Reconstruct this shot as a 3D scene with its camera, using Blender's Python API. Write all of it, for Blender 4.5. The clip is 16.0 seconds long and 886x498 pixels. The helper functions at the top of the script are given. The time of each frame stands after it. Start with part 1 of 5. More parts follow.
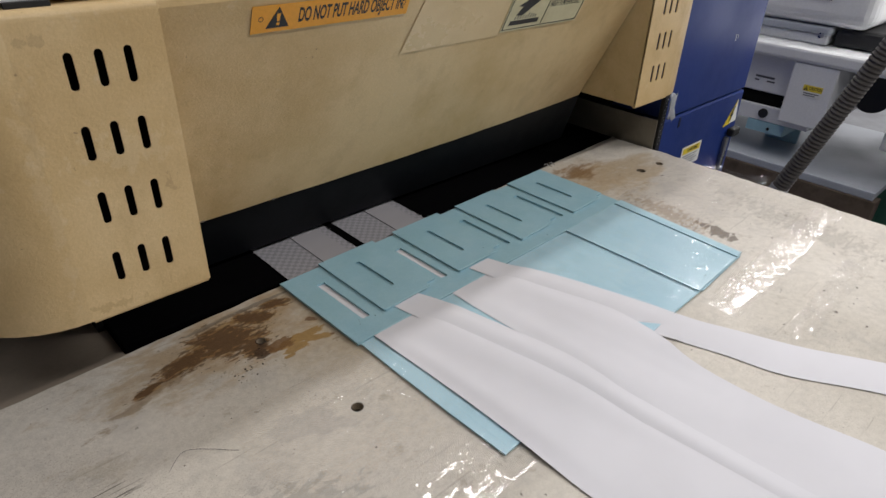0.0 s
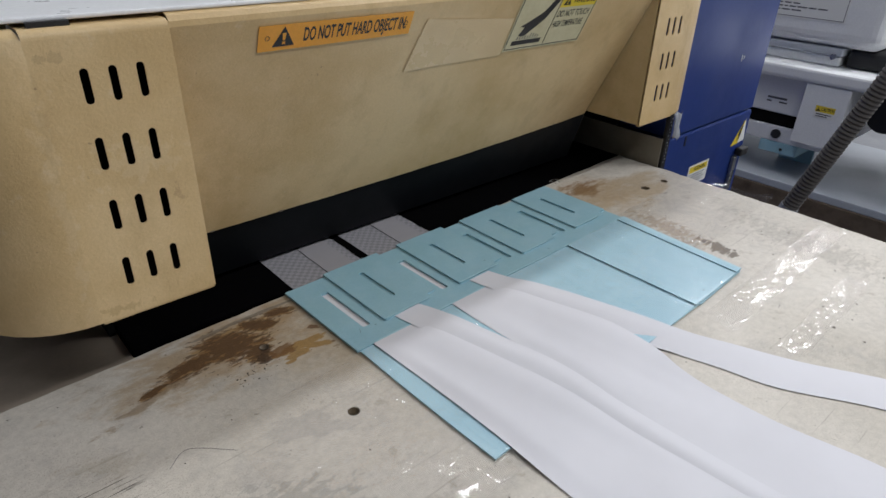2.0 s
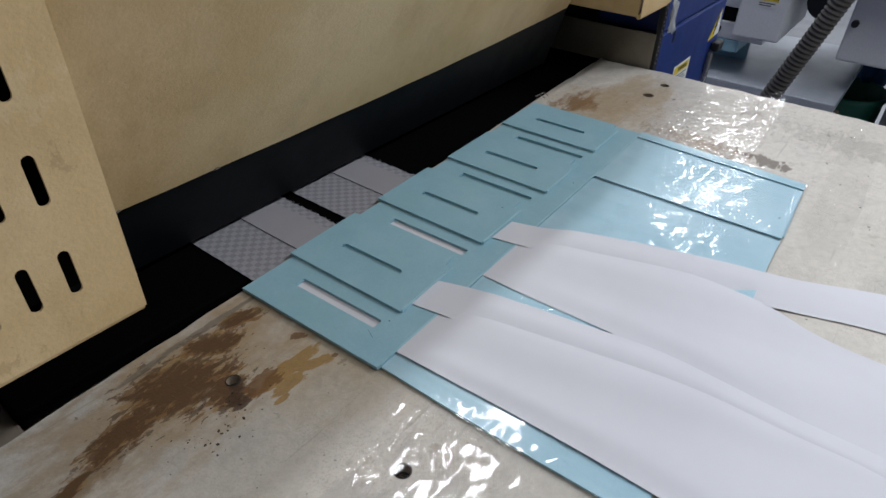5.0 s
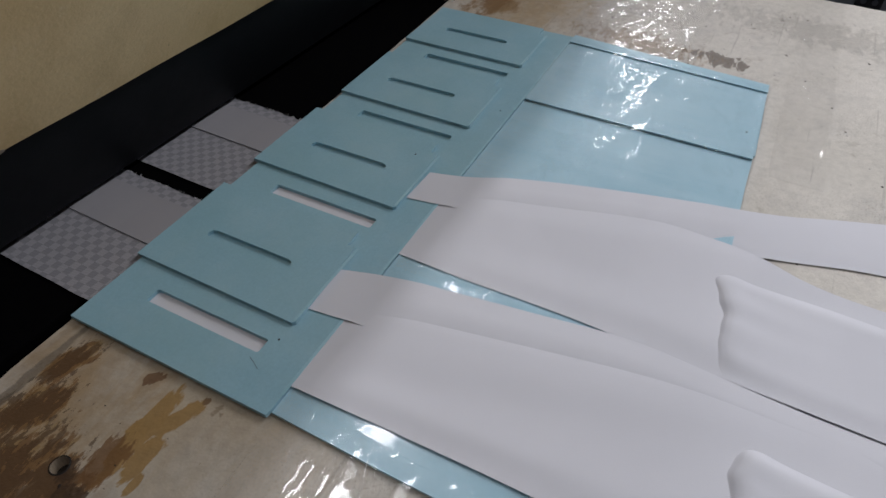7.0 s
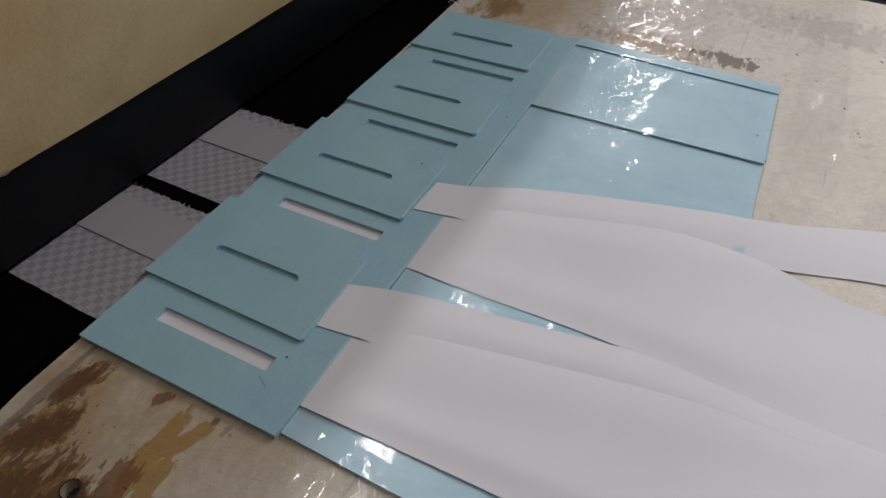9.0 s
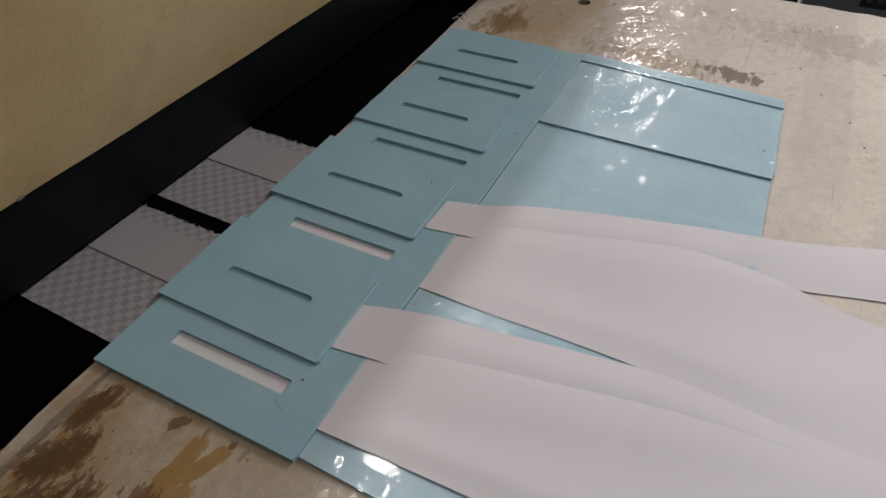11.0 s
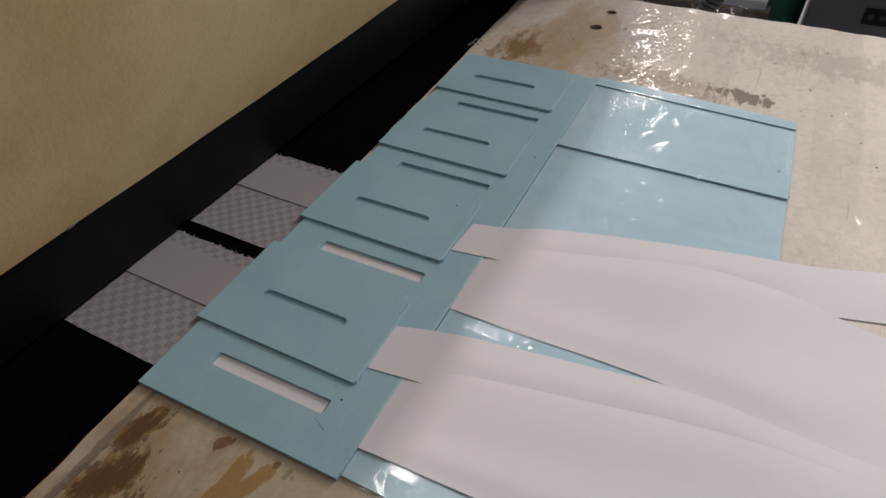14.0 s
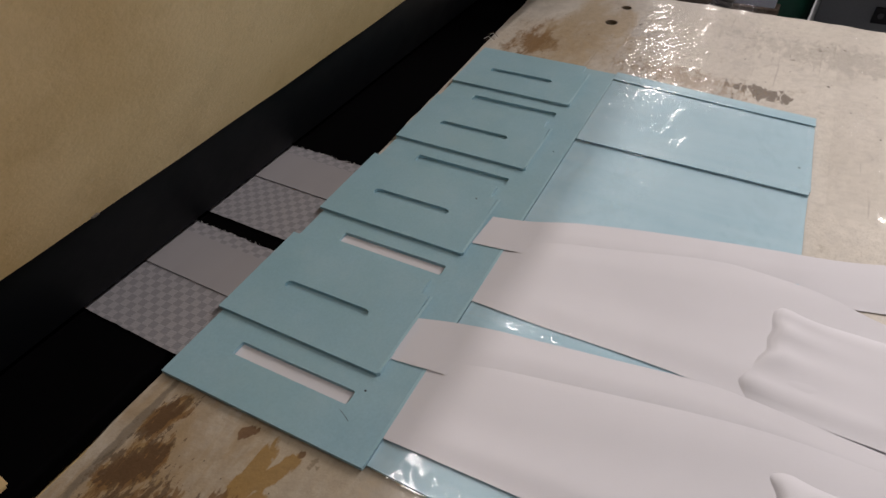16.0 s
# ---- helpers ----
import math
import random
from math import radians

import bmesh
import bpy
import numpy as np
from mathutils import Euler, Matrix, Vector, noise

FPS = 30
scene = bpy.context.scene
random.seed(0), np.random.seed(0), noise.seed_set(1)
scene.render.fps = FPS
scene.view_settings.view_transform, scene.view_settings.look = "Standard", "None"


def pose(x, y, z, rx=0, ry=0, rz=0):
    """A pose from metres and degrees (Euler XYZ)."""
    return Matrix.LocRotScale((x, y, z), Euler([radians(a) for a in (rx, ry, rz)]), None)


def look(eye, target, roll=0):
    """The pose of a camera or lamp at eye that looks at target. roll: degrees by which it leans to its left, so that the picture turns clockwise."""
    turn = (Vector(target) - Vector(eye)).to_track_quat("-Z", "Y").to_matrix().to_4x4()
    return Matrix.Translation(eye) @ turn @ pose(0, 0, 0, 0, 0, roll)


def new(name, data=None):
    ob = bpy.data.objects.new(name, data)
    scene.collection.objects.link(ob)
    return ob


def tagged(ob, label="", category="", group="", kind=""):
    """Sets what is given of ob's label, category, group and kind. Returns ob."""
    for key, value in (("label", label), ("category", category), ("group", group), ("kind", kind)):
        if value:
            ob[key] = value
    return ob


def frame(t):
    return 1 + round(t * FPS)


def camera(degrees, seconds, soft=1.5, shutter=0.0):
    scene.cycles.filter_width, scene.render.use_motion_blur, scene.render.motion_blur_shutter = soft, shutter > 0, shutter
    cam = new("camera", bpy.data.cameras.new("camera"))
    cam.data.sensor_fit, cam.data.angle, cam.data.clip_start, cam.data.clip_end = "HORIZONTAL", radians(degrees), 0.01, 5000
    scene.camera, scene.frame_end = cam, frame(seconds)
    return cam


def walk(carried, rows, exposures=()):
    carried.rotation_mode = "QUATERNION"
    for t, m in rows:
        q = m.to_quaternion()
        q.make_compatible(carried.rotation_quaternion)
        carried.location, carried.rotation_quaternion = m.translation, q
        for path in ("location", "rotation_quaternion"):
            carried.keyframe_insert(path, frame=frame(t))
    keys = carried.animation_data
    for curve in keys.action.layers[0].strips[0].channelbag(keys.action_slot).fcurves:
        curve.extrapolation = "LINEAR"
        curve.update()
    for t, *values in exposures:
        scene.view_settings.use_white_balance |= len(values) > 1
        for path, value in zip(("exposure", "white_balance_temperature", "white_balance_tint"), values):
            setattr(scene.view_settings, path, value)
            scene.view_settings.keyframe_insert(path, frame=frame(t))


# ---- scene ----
cam = camera(70.9, 16.0)
PATH = [
    (0, (-0.239, -0.476, 1.153), (0.957, 0.76, 0.131), 1.9),
    (0.5, (-0.235, -0.498, 1.151), (0.939, 0.762, 0.135), 2.3),
    (1, (-0.238, -0.503, 1.152), (0.928, 0.778, 0.153), 1.9),
    (1.5, (-0.24, -0.502, 1.15), (0.931, 0.792, 0.173), 1.7),
    (2, (-0.238, -0.501, 1.154), (0.936, 0.799, 0.187), 1.5),
    (2.5, (-0.233, -0.498, 1.154), (0.942, 0.803, 0.192), 1.5),
    (3, (-0.233, -0.499, 1.155), (0.95, 0.802, 0.202), 1.6),
    (3.2, (-0.233, -0.499, 1.157), (0.954, 0.801, 0.208), 1.5),
    (5.3, (-0.17, -0.293, 1.072), (1.151, 0.596, -0.138), 2.2),
    (5.5, (-0.159, -0.289, 1.067), (1.173, 0.545, -0.17), 2.8),
    (6, (-0.14, -0.289, 1.062), (1.201, 0.46, -0.218), 2.7),
    (6.5, (-0.113, -0.271, 1.058), (1.214, 0.437, -0.261), 1.7),
    (7, (-0.089, -0.263, 1.049), (1.176, 0.425, -0.339), 0.2),
    (7.5, (-0.078, -0.259, 1.048), (1.155, 0.427, -0.369), -0.4),
    (8, (-0.079, -0.261, 1.052), (1.159, 0.437, -0.355), -1.1),
    (8.5, (-0.082, -0.261, 1.053), (1.16, 0.444, -0.347), -1.3),
    (9, (-0.081, -0.259, 1.054), (1.162, 0.447, -0.345), -1.3),
    (11.5, (-0.082, -0.248, 1.061), (1.187, 0.467, -0.31), -1.8),
    (12, (-0.085, -0.245, 1.063), (1.189, 0.478, -0.299), -1.9),
    (12.5, (-0.086, -0.241, 1.064), (1.193, 0.483, -0.293), -1.9),
    (13, (-0.089, -0.241, 1.066), (1.19, 0.492, -0.285), -2.5),
    (13.5, (-0.092, -0.243, 1.068), (1.192, 0.493, -0.278), -2.7),
    (14, (-0.094, -0.24, 1.07), (1.196, 0.495, -0.27), -2.4),
    (14.5, (-0.096, -0.239, 1.07), (1.2, 0.495, -0.265), -2.0),
    (15, (-0.096, -0.238, 1.07), (1.201, 0.493, -0.266), -2.0),
    (15.5, (-0.098, -0.234, 1.069), (1.198, 0.497, -0.267), -1.9),
    (16, (-0.101, -0.23, 1.068), (1.181, 0.506, -0.279), -2.0),
]
walk(cam, [(t, look(eye, target, roll)) for t, eye, target, roll in PATH],
     [(0, -0.04, 6500, 10), (1.3, -0.05, 6360, 10), (2.3, -0.06, 6030, 8), (3.2, -0.07, 5970, 8), (5.5, -0.12, 5920, 8), (6.0, -0.37, 5920, 8), (6.5, -0.46, 5930, 9), (7.0, -0.54, 6080, 11), (9.0, -0.51, 6500, 13), (12.0, -0.50, 6870, 15), (13.5, -0.35, 6870, 15), (16.0, -0.31, 6920, 16)])

LAMP_BACK = ((-1.2, 4.5), (1.05, 17.0), (2.55, 24.0), (4.05, 27.0), (5.35, 18.0))
LAMP_FRONT = ((-1.6, 2.0), (0.2, 16.0), (2.0, 54.0), (3.8, 48.0))

# ---- world and lamps ----
world = bpy.data.worlds.new("workshop_world")
scene.world = world
world.use_nodes = True
world.node_tree.nodes["Background"].inputs[0].default_value = (0.75, 0.85, 1.0, 1)
world.node_tree.nodes["Background"].inputs[1].default_value = 0.02


def ceiling_lamp(x, y, watts):
    lamp = bpy.data.lights.new("ceiling_tube_lamp", "AREA")
    lamp.shape, lamp.size, lamp.size_y = "RECTANGLE", 1.25, 0.13
    lamp.energy, lamp.color = watts, (1.0, 0.97, 0.95)
    ob = new("ceiling_tube_lamp", lamp)
    ob.matrix_world = pose(x, y, 2.72)
    return ob


for lx, watts in LAMP_BACK:
    ceiling_lamp(lx, 0.54, watts)
for lx, watts in LAMP_FRONT:
    ceiling_lamp(lx, -1.45, watts)


# ---- materials ----
def mat(name, color, rough=0.6, metal=0.0, spec=0.5):
    m = bpy.data.materials.new(name)
    m.use_nodes = True
    b = m.node_tree.nodes["Principled BSDF"]
    b.inputs["Base Color"].default_value = (*color, 1)
    b.inputs["Roughness"].default_value = rough
    b.inputs["Metallic"].default_value = metal
    b.inputs["Specular IOR Level"].default_value = spec
    return m


def link(m, a, b):
    m.node_tree.links.new(a, b)


def bsdf(m):
    return m.node_tree.nodes["Principled BSDF"]


def coords(m, scale=(1, 1, 1), shift=(0, 0, 0)):
    tc = m.node_tree.nodes.new("ShaderNodeTexCoord")
    mp = m.node_tree.nodes.new("ShaderNodeMapping")
    mp.inputs["Scale"].default_value = scale
    mp.inputs["Location"].default_value = shift
    link(m, tc.outputs["Object"], mp.inputs[0])
    return mp.outputs[0]


def noise_of(m, vec, scale, detail=4.0, rough=0.6, distortion=0.0):
    n = m.node_tree.nodes.new("ShaderNodeTexNoise")
    n.inputs["Scale"].default_value = scale
    n.inputs["Detail"].default_value = detail
    n.inputs["Roughness"].default_value = rough
    n.inputs["Distortion"].default_value = distortion
    link(m, vec, n.inputs["Vector"])
    return n.outputs["Fac"]


def ramp(m, fac, stops):
    r = m.node_tree.nodes.new("ShaderNodeValToRGB")
    while len(r.color_ramp.elements) < len(stops):
        r.color_ramp.elements.new(0.5)
    for e, (p, c) in zip(r.color_ramp.elements, stops):
        e.position = p
        e.color = (c, c, c, 1) if isinstance(c, (int, float)) else (*c, 1)
    link(m, fac, r.inputs[0])
    return r.outputs[0]


def mixed(m, fac, a, b, kind="MIX"):
    x = m.node_tree.nodes.new("ShaderNodeMix")
    x.data_type, x.blend_type = "RGBA", kind
    if isinstance(fac, float):
        x.inputs[0].default_value = fac
    else:
        link(m, fac, x.inputs[0])
    for s, v in ((6, a), (7, b)):
        if isinstance(v, tuple):
            x.inputs[s].default_value = (*v, 1)
        else:
            link(m, v, x.inputs[s])
    return x.outputs[2]


def math_of(m, op, a, b=0.0, c=0.0):
    x = m.node_tree.nodes.new("ShaderNodeMath")
    x.operation = op
    for n, v in enumerate((a, b, c)):
        if isinstance(v, (int, float)):
            x.inputs[n].default_value = v
        else:
            link(m, v, x.inputs[n])
    return x.outputs[0]


def bump(m, height, strength, distance=0.001):
    b = m.node_tree.nodes.new("ShaderNodeBump")
    b.inputs["Strength"].default_value = strength
    b.inputs["Distance"].default_value = distance
    link(m, height, b.inputs["Height"])
    link(m, b.outputs[0], bsdf(m).inputs["Normal"])


def worn(name, color, dirt, rough=0.5, fine=220.0, broad=9.0, amount=0.5, relief=0.15, metal=0.0, spec=0.5):
    """Paint or plastic with broad stains, fine grain and a little relief."""
    m = mat(name, color, rough, metal, spec)
    v = coords(m)
    wide = ramp(m, noise_of(m, v, broad, 5.0, 0.62), ((0.42, 0.0), (0.75, 1.0)))
    grain = noise_of(m, v, fine, 3.0, 0.7)
    c = mixed(m, math_of(m, "MULTIPLY", wide, amount), color, dirt)
    c = mixed(m, 0.12, c, ramp(m, grain, ((0.3, 0.25), (0.7, 1.0))), "MULTIPLY")
    link(m, c, bsdf(m).inputs["Base Color"])
    link(m, ramp(m, wide, ((0.0, max(rough - 0.08, 0.05)), (1.0, min(rough + 0.15, 1.0)))), bsdf(m).inputs["Roughness"])
    bump(m, grain, relief, 0.0006)
    return m


def spot_mask(m, x, y, rx, ry, turn, noise_scale, soft, shift, rag=4.2):
    """1 inside a ragged patch on the table round (x, y)."""
    tc = m.node_tree.nodes.new("ShaderNodeTexCoord")
    mp = m.node_tree.nodes.new("ShaderNodeMapping")
    mp.vector_type = "TEXTURE"
    mp.inputs["Location"].default_value = (x, y, 0)
    mp.inputs["Rotation"].default_value = (0, 0, radians(turn))
    mp.inputs["Scale"].default_value = (rx, ry, 1000.0)
    link(m, tc.outputs["Object"], mp.inputs[0])
    length = m.node_tree.nodes.new("ShaderNodeVectorMath")
    length.operation = "LENGTH"
    link(m, mp.outputs[0], length.inputs[0])
    tc2 = m.node_tree.nodes.new("ShaderNodeTexCoord")
    streak = m.node_tree.nodes.new("ShaderNodeMapping")
    streak.inputs["Location"].default_value = (shift, shift, 0)
    streak.inputs["Rotation"].default_value = (0, 0, radians(-28))
    streak.inputs["Scale"].default_value = (0.55, 1.3, 1)
    link(m, tc2.outputs["Object"], streak.inputs[0])
    n = noise_of(m, streak.outputs[0], noise_scale, 7.0, 0.68, 0.4)
    d = math_of(m, "ADD", length.outputs["Value"], math_of(m, "MULTIPLY", math_of(m, "SUBTRACT", n, 0.5), rag))
    return ramp(m, d, ((max(0.72 - soft, 0.0), 1.0), (0.72 + soft, 0.0)))


def stain_mask(m, spots, noise_scale, rag, soft, shift):
    """1 inside a union of ragged ellipses (x, y, rx, ry, turn) on the table."""
    tc = m.node_tree.nodes.new("ShaderNodeTexCoord")
    near = None
    for x, y, rx, ry, turn in spots:
        mp = m.node_tree.nodes.new("ShaderNodeMapping")
        mp.vector_type = "TEXTURE"
        mp.inputs["Location"].default_value = (x, y, 0)
        mp.inputs["Rotation"].default_value = (0, 0, radians(turn))
        mp.inputs["Scale"].default_value = (rx, ry, 1000.0)
        link(m, tc.outputs["Object"], mp.inputs[0])
        far = m.node_tree.nodes.new("ShaderNodeVectorMath")
        far.operation = "LENGTH"
        link(m, mp.outputs[0], far.inputs[0])
        near = far.outputs["Value"] if near is None else math_of(m, "MINIMUM", near, far.outputs["Value"])
    streak = m.node_tree.nodes.new("ShaderNodeMapping")
    streak.inputs["Location"].default_value = (shift, shift, 0)
    streak.inputs["Rotation"].default_value = (0, 0, radians(-26))
    streak.inputs["Scale"].default_value = (0.5, 1.25, 1)
    link(m, tc.outputs["Object"], streak.inputs[0])
    n = noise_of(m, streak.outputs[0], noise_scale, 6.0, 0.66, 0.3)
    d = math_of(m, "ADD", near, math_of(m, "MULTIPLY", math_of(m, "SUBTRACT", n, 0.5), rag))
    return ramp(m, d, ((max(0.95 - soft, 0.0), 1.0), (min(0.95 + soft, 1.9), 0.0)))


def table_material():
    base = (0.575, 0.535, 0.475)
    m = mat("worn_laminate", base, 0.42)
    v = coords(m)
    cloud = ramp(m, noise_of(m, v, 6.0, 6.0, 0.6), ((0.35, 0.0), (0.7, 1.0)))
    c = mixed(m, math_of(m, "MULTIPLY", cloud, 0.7), base, (0.43, 0.395, 0.335))
    grey = ramp(m, noise_of(m, coords(m, (1, 1, 1), (3, 1, 0)), 24.0, 5.0, 0.65), ((0.52, 0.0), (0.66, 1.0)))
    c = mixed(m, math_of(m, "MULTIPLY", grey, 0.35), c, (0.33, 0.31, 0.29))
    # fine pitted speckle that comes and goes
    pits = ramp(m, noise_of(m, v, 760.0, 4.0, 0.7), ((0.52, 0.0), (0.66, 0.8)))
    where = ramp(m, noise_of(m, coords(m, (1, 1, 1), (7, 2, 0)), 12.0, 4.0, 0.6), ((0.40, 0.10), (0.62, 0.75)))
    c = mixed(m, math_of(m, "MULTIPLY", pits, where), c, (0.25, 0.2, 0.14))
    # scattered dark crumbs
    crumbs = ramp(m, noise_of(m, coords(m, (1, 1, 1), (1, 9, 0)), 95.0, 3.0, 0.55), ((0.68, 0.0), (0.71, 1.0)))
    crumbs2 = ramp(m, noise_of(m, coords(m, (1, 1, 1), (5, 3, 0)), 14.0, 2.0, 0.5), ((0.45, 0.0), (0.6, 1.0)))
    c = mixed(m, math_of(m, "MULTIPLY", crumbs, crumbs2), c, (0.06, 0.045, 0.035))
    for turn, seed in ((35, 0.0), (-50, 4.0)):
        tc = m.node_tree.nodes.new("ShaderNodeTexCoord")
        mp = m.node_tree.nodes.new("ShaderNodeMapping")
        mp.inputs["Location"].default_value = (seed, seed, 0)
        mp.inputs["Rotation"].default_value = (0, 0, radians(turn))
        mp.inputs["Scale"].default_value = (9, 240, 1)
        link(m, tc.outputs["Object"], mp.inputs[0])
        line = ramp(m, noise_of(m, mp.outputs[0], 1.0, 2.0, 0.5), ((0.70, 0.0), (0.74, 1.0)))
        c = mixed(m, math_of(m, "MULTIPLY", line, 0.35), c, (0.24, 0.21, 0.18))
    tc = m.node_tree.nodes.new("ShaderNodeTexCoord")
    mp = m.node_tree.nodes.new("ShaderNodeMapping")
    mp.inputs["Rotation"].default_value = (0, 0, radians(41))
    mp.inputs["Scale"].default_value = (16, 420, 1)
    link(m, tc.outputs["Object"], mp.inputs[0])
    line = ramp(m, noise_of(m, mp.outputs[0], 1.0, 2.0, 0.5), ((0.60, 0.0), (0.64, 1.0)))
    c = mixed(m, math_of(m, "MULTIPLY", line, math_of(m, "MULTIPLY", spot_mask(m, -0.214, -0.143, 0.035, 0.026, -41, 30, 0.3, 2.0), 0.8)), c, (0.07, 0.06, 0.05))
    blots = ramp(m, noise_of(m, coords(m, (1, 1, 1), (2, 6, 0)), 40.0, 5.0, 0.7), ((0.60, 0.0), (0.68, 1.0)))
    c = mixed(m, math_of(m, "MULTIPLY", blots, 0.45), c, (0.30, 0.255, 0.20))
    # yellowed ground round the stains; the first two patches also paint in the hood's shadow
    for x, y, rx, ry, turn, col, amt in ((-0.055, -0.035, 0.10, 0.050, 12, (0.34, 0.25, 0.15), 0.9), (0.0, -0.10, 0.09, 0.06, -30, (0.42, 0.34, 0.235), 0.7), (0.475, -0.045, 0.070, 0.070, 0, (0.40, 0.285, 0.165), 0.6)):
        c = mixed(m, math_of(m, "MULTIPLY", spot_mask(m, x, y, rx, ry, turn, 55, 0.5, 21.0, 1.6), amt), c, col)
    # scorched brown glue stains
    for x, y, rx, ry, turn, ns, soft, shift, col, amt in (
            (-0.08, -0.035, 0.14, 0.050, 10, 30, 0.45, 2.0, (0.34, 0.245, 0.14), 0.7),
            (-0.15, -0.062, 0.05, 0.010, 20, 50, 0.15, 3.0, (0.2, 0.13, 0.06), 0.6),
            (-0.075, -0.17, 0.040, 0.018, -40, 45, 0.10, 13.0, (0.37, 0.345, 0.32), 0.45),
            (-0.173, -0.19, 0.018, 0.008, -40, 70, 0.10, 15.0, (0.30, 0.28, 0.25), 0.7),
            (-0.120, -0.235, 0.05, 0.03, -30, 110, 0.08, 16.0, (0.33, 0.31, 0.28), 0.6),
            (-0.203, -0.115, 0.03, 0.012, -30, 120, 0.15, 17.0, (0.36, 0.31, 0.23), 0.35),
            (0.462, -0.020, 0.050, 0.026, 10, 75, 0.30, 8.0, (0.20, 0.105, 0.032), 0.85),
            (0.50, -0.060, 0.10, 0.05, 0, 22, 0.35, 9.0, (0.40, 0.30, 0.18), 0.7),
            (0.454, -0.232, 0.030, 0.014, 80, 90, 0.08, 2.5, (0.09, 0.06, 0.035), 0.85),
            (0.452, -0.165, 0.065, 0.022, 85, 150, 0.25, 3.5, (0.24, 0.15, 0.07), 0.55),
            (0.55, -0.30, 0.11, 0.035, 85, 90, 0.25, 4.5, (0.30, 0.27, 0.23), 0.5)):
        mask = math_of(m, "MULTIPLY", spot_mask(m, x, y, rx, ry, turn, ns, soft, shift), amt)
        c = mixed(m, mask, c, col)
    main = ((-0.078, -0.040, 0.031, 0.023, -22), (-0.044, -0.026, 0.018, 0.011, -30), (-0.063, -0.064, 0.013, 0.015, 0), (-0.018, -0.019, 0.015, 0.007, -12),
            (-0.115, -0.046, 0.028, 0.010, 12), (-0.152, -0.058, 0.014, 0.004, 18))
    for spots, ns, rag, soft, shift, col, amt in (
            (main, 105, 2.9, 0.14, 0.0, (0.29, 0.185, 0.075), 0.80),
            (main, 150, 3.6, 0.12, 11.0, (0.18, 0.092, 0.032), 0.82),
            (main, 210, 4.6, 0.12, 23.0, (0.075, 0.04, 0.02), 0.72),
            (((-0.036, -0.009, 0.042, 0.0035, 1), (-0.085, -0.012, 0.02, 0.003, 3)), 110, 1.6, 0.25, 5.0, (0.13, 0.11, 0.085), 0.65),
            (((-0.028, -0.079, 0.026, 0.0065, 4), (-0.016, -0.088, 0.015, 0.0045, -22), (-0.036, -0.088, 0.012, 0.006, 0), (-0.047, -0.095, 0.007, 0.0022, 0)), 120, 1.7, 0.07, 6.0, (0.30, 0.175, 0.045), 0.85),
            (((-0.046, -0.077, 0.014, 0.008, 8), (-0.003, -0.093, 0.003, 0.002, 0)), 150, 2.4, 0.10, 7.0, (0.16, 0.078, 0.027), 0.85),
            (((-0.005, -0.062, 0.0062, 0.0034, -45), (0.026, -0.196, 0.004, 0.003, 0)), 160, 2.0, 0.10, 1.0, (0.14, 0.068, 0.028), 0.85),
            (((-0.064, -0.076, 0.0075, 0.0065, 20), (-0.056, -0.066, 0.006, 0.004, 0)), 170, 2.6, 0.12, 4.0, (0.05, 0.026, 0.014), 0.85)):
        c = mixed(m, math_of(m, "MULTIPLY", stain_mask(m, spots, ns, rag, soft, shift), amt), c, col)
    c = mixed(m, 0.26, c, ramp(m, noise_of(m, coords(m, (1, 1, 1), (6, 6, 0)), 150.0, 5.0, 0.7), ((0.34, 0.45), (0.6, 1.0))), "MULTIPLY")
    link(m, c, bsdf(m).inputs["Base Color"])
    link(m, ramp(m, cloud, ((0.0, 0.44), (1.0, 0.62))), bsdf(m).inputs["Roughness"])
    bump(m, noise_of(m, v, 460.0, 4.0, 0.65), 0.45, 0.0008)
    return m


def cloth(name, color, weave=1400.0, strength=0.2):
    m = mat(name, color, 0.9, 0.0, 0.2)
    v = coords(m)
    wide = noise_of(m, v, 14.0, 3.0, 0.5)
    c = mixed(m, 0.10, color, ramp(m, wide, ((0.35, 0.55), (0.65, 1.0))), "MULTIPLY")
    link(m, c, bsdf(m).inputs["Base Color"])
    bump(m, noise_of(m, v, weave, 2.0, 0.6), strength, 0.0002)
    return m


def checkered():
    """White shirting with woven grey checks and fine twill lines inside them, darkened for the hood's shade."""
    m = mat("hood_shaded_shirting", (0.5, 0.5, 0.52), 0.75, 0.0, 0.3)
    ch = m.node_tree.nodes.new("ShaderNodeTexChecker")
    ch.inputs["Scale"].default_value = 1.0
    # both check tones lowered: shade under the hood is put into the colour
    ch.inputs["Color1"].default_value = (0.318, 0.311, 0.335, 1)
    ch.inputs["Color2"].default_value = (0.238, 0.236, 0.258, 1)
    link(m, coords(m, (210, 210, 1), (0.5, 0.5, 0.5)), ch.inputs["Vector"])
    wa = m.node_tree.nodes.new("ShaderNodeTexWave")
    wa.bands_direction = "DIAGONAL"
    wa.inputs["Scale"].default_value = 330.0
    link(m, coords(m), wa.inputs["Vector"])
    c = mixed(m, 0.16, ch.outputs["Color"], wa.outputs["Color"], "MULTIPLY")
    link(m, c, bsdf(m).inputs["Base Color"])
    bump(m, wa.outputs["Fac"], 0.2, 0.0002)
    return m


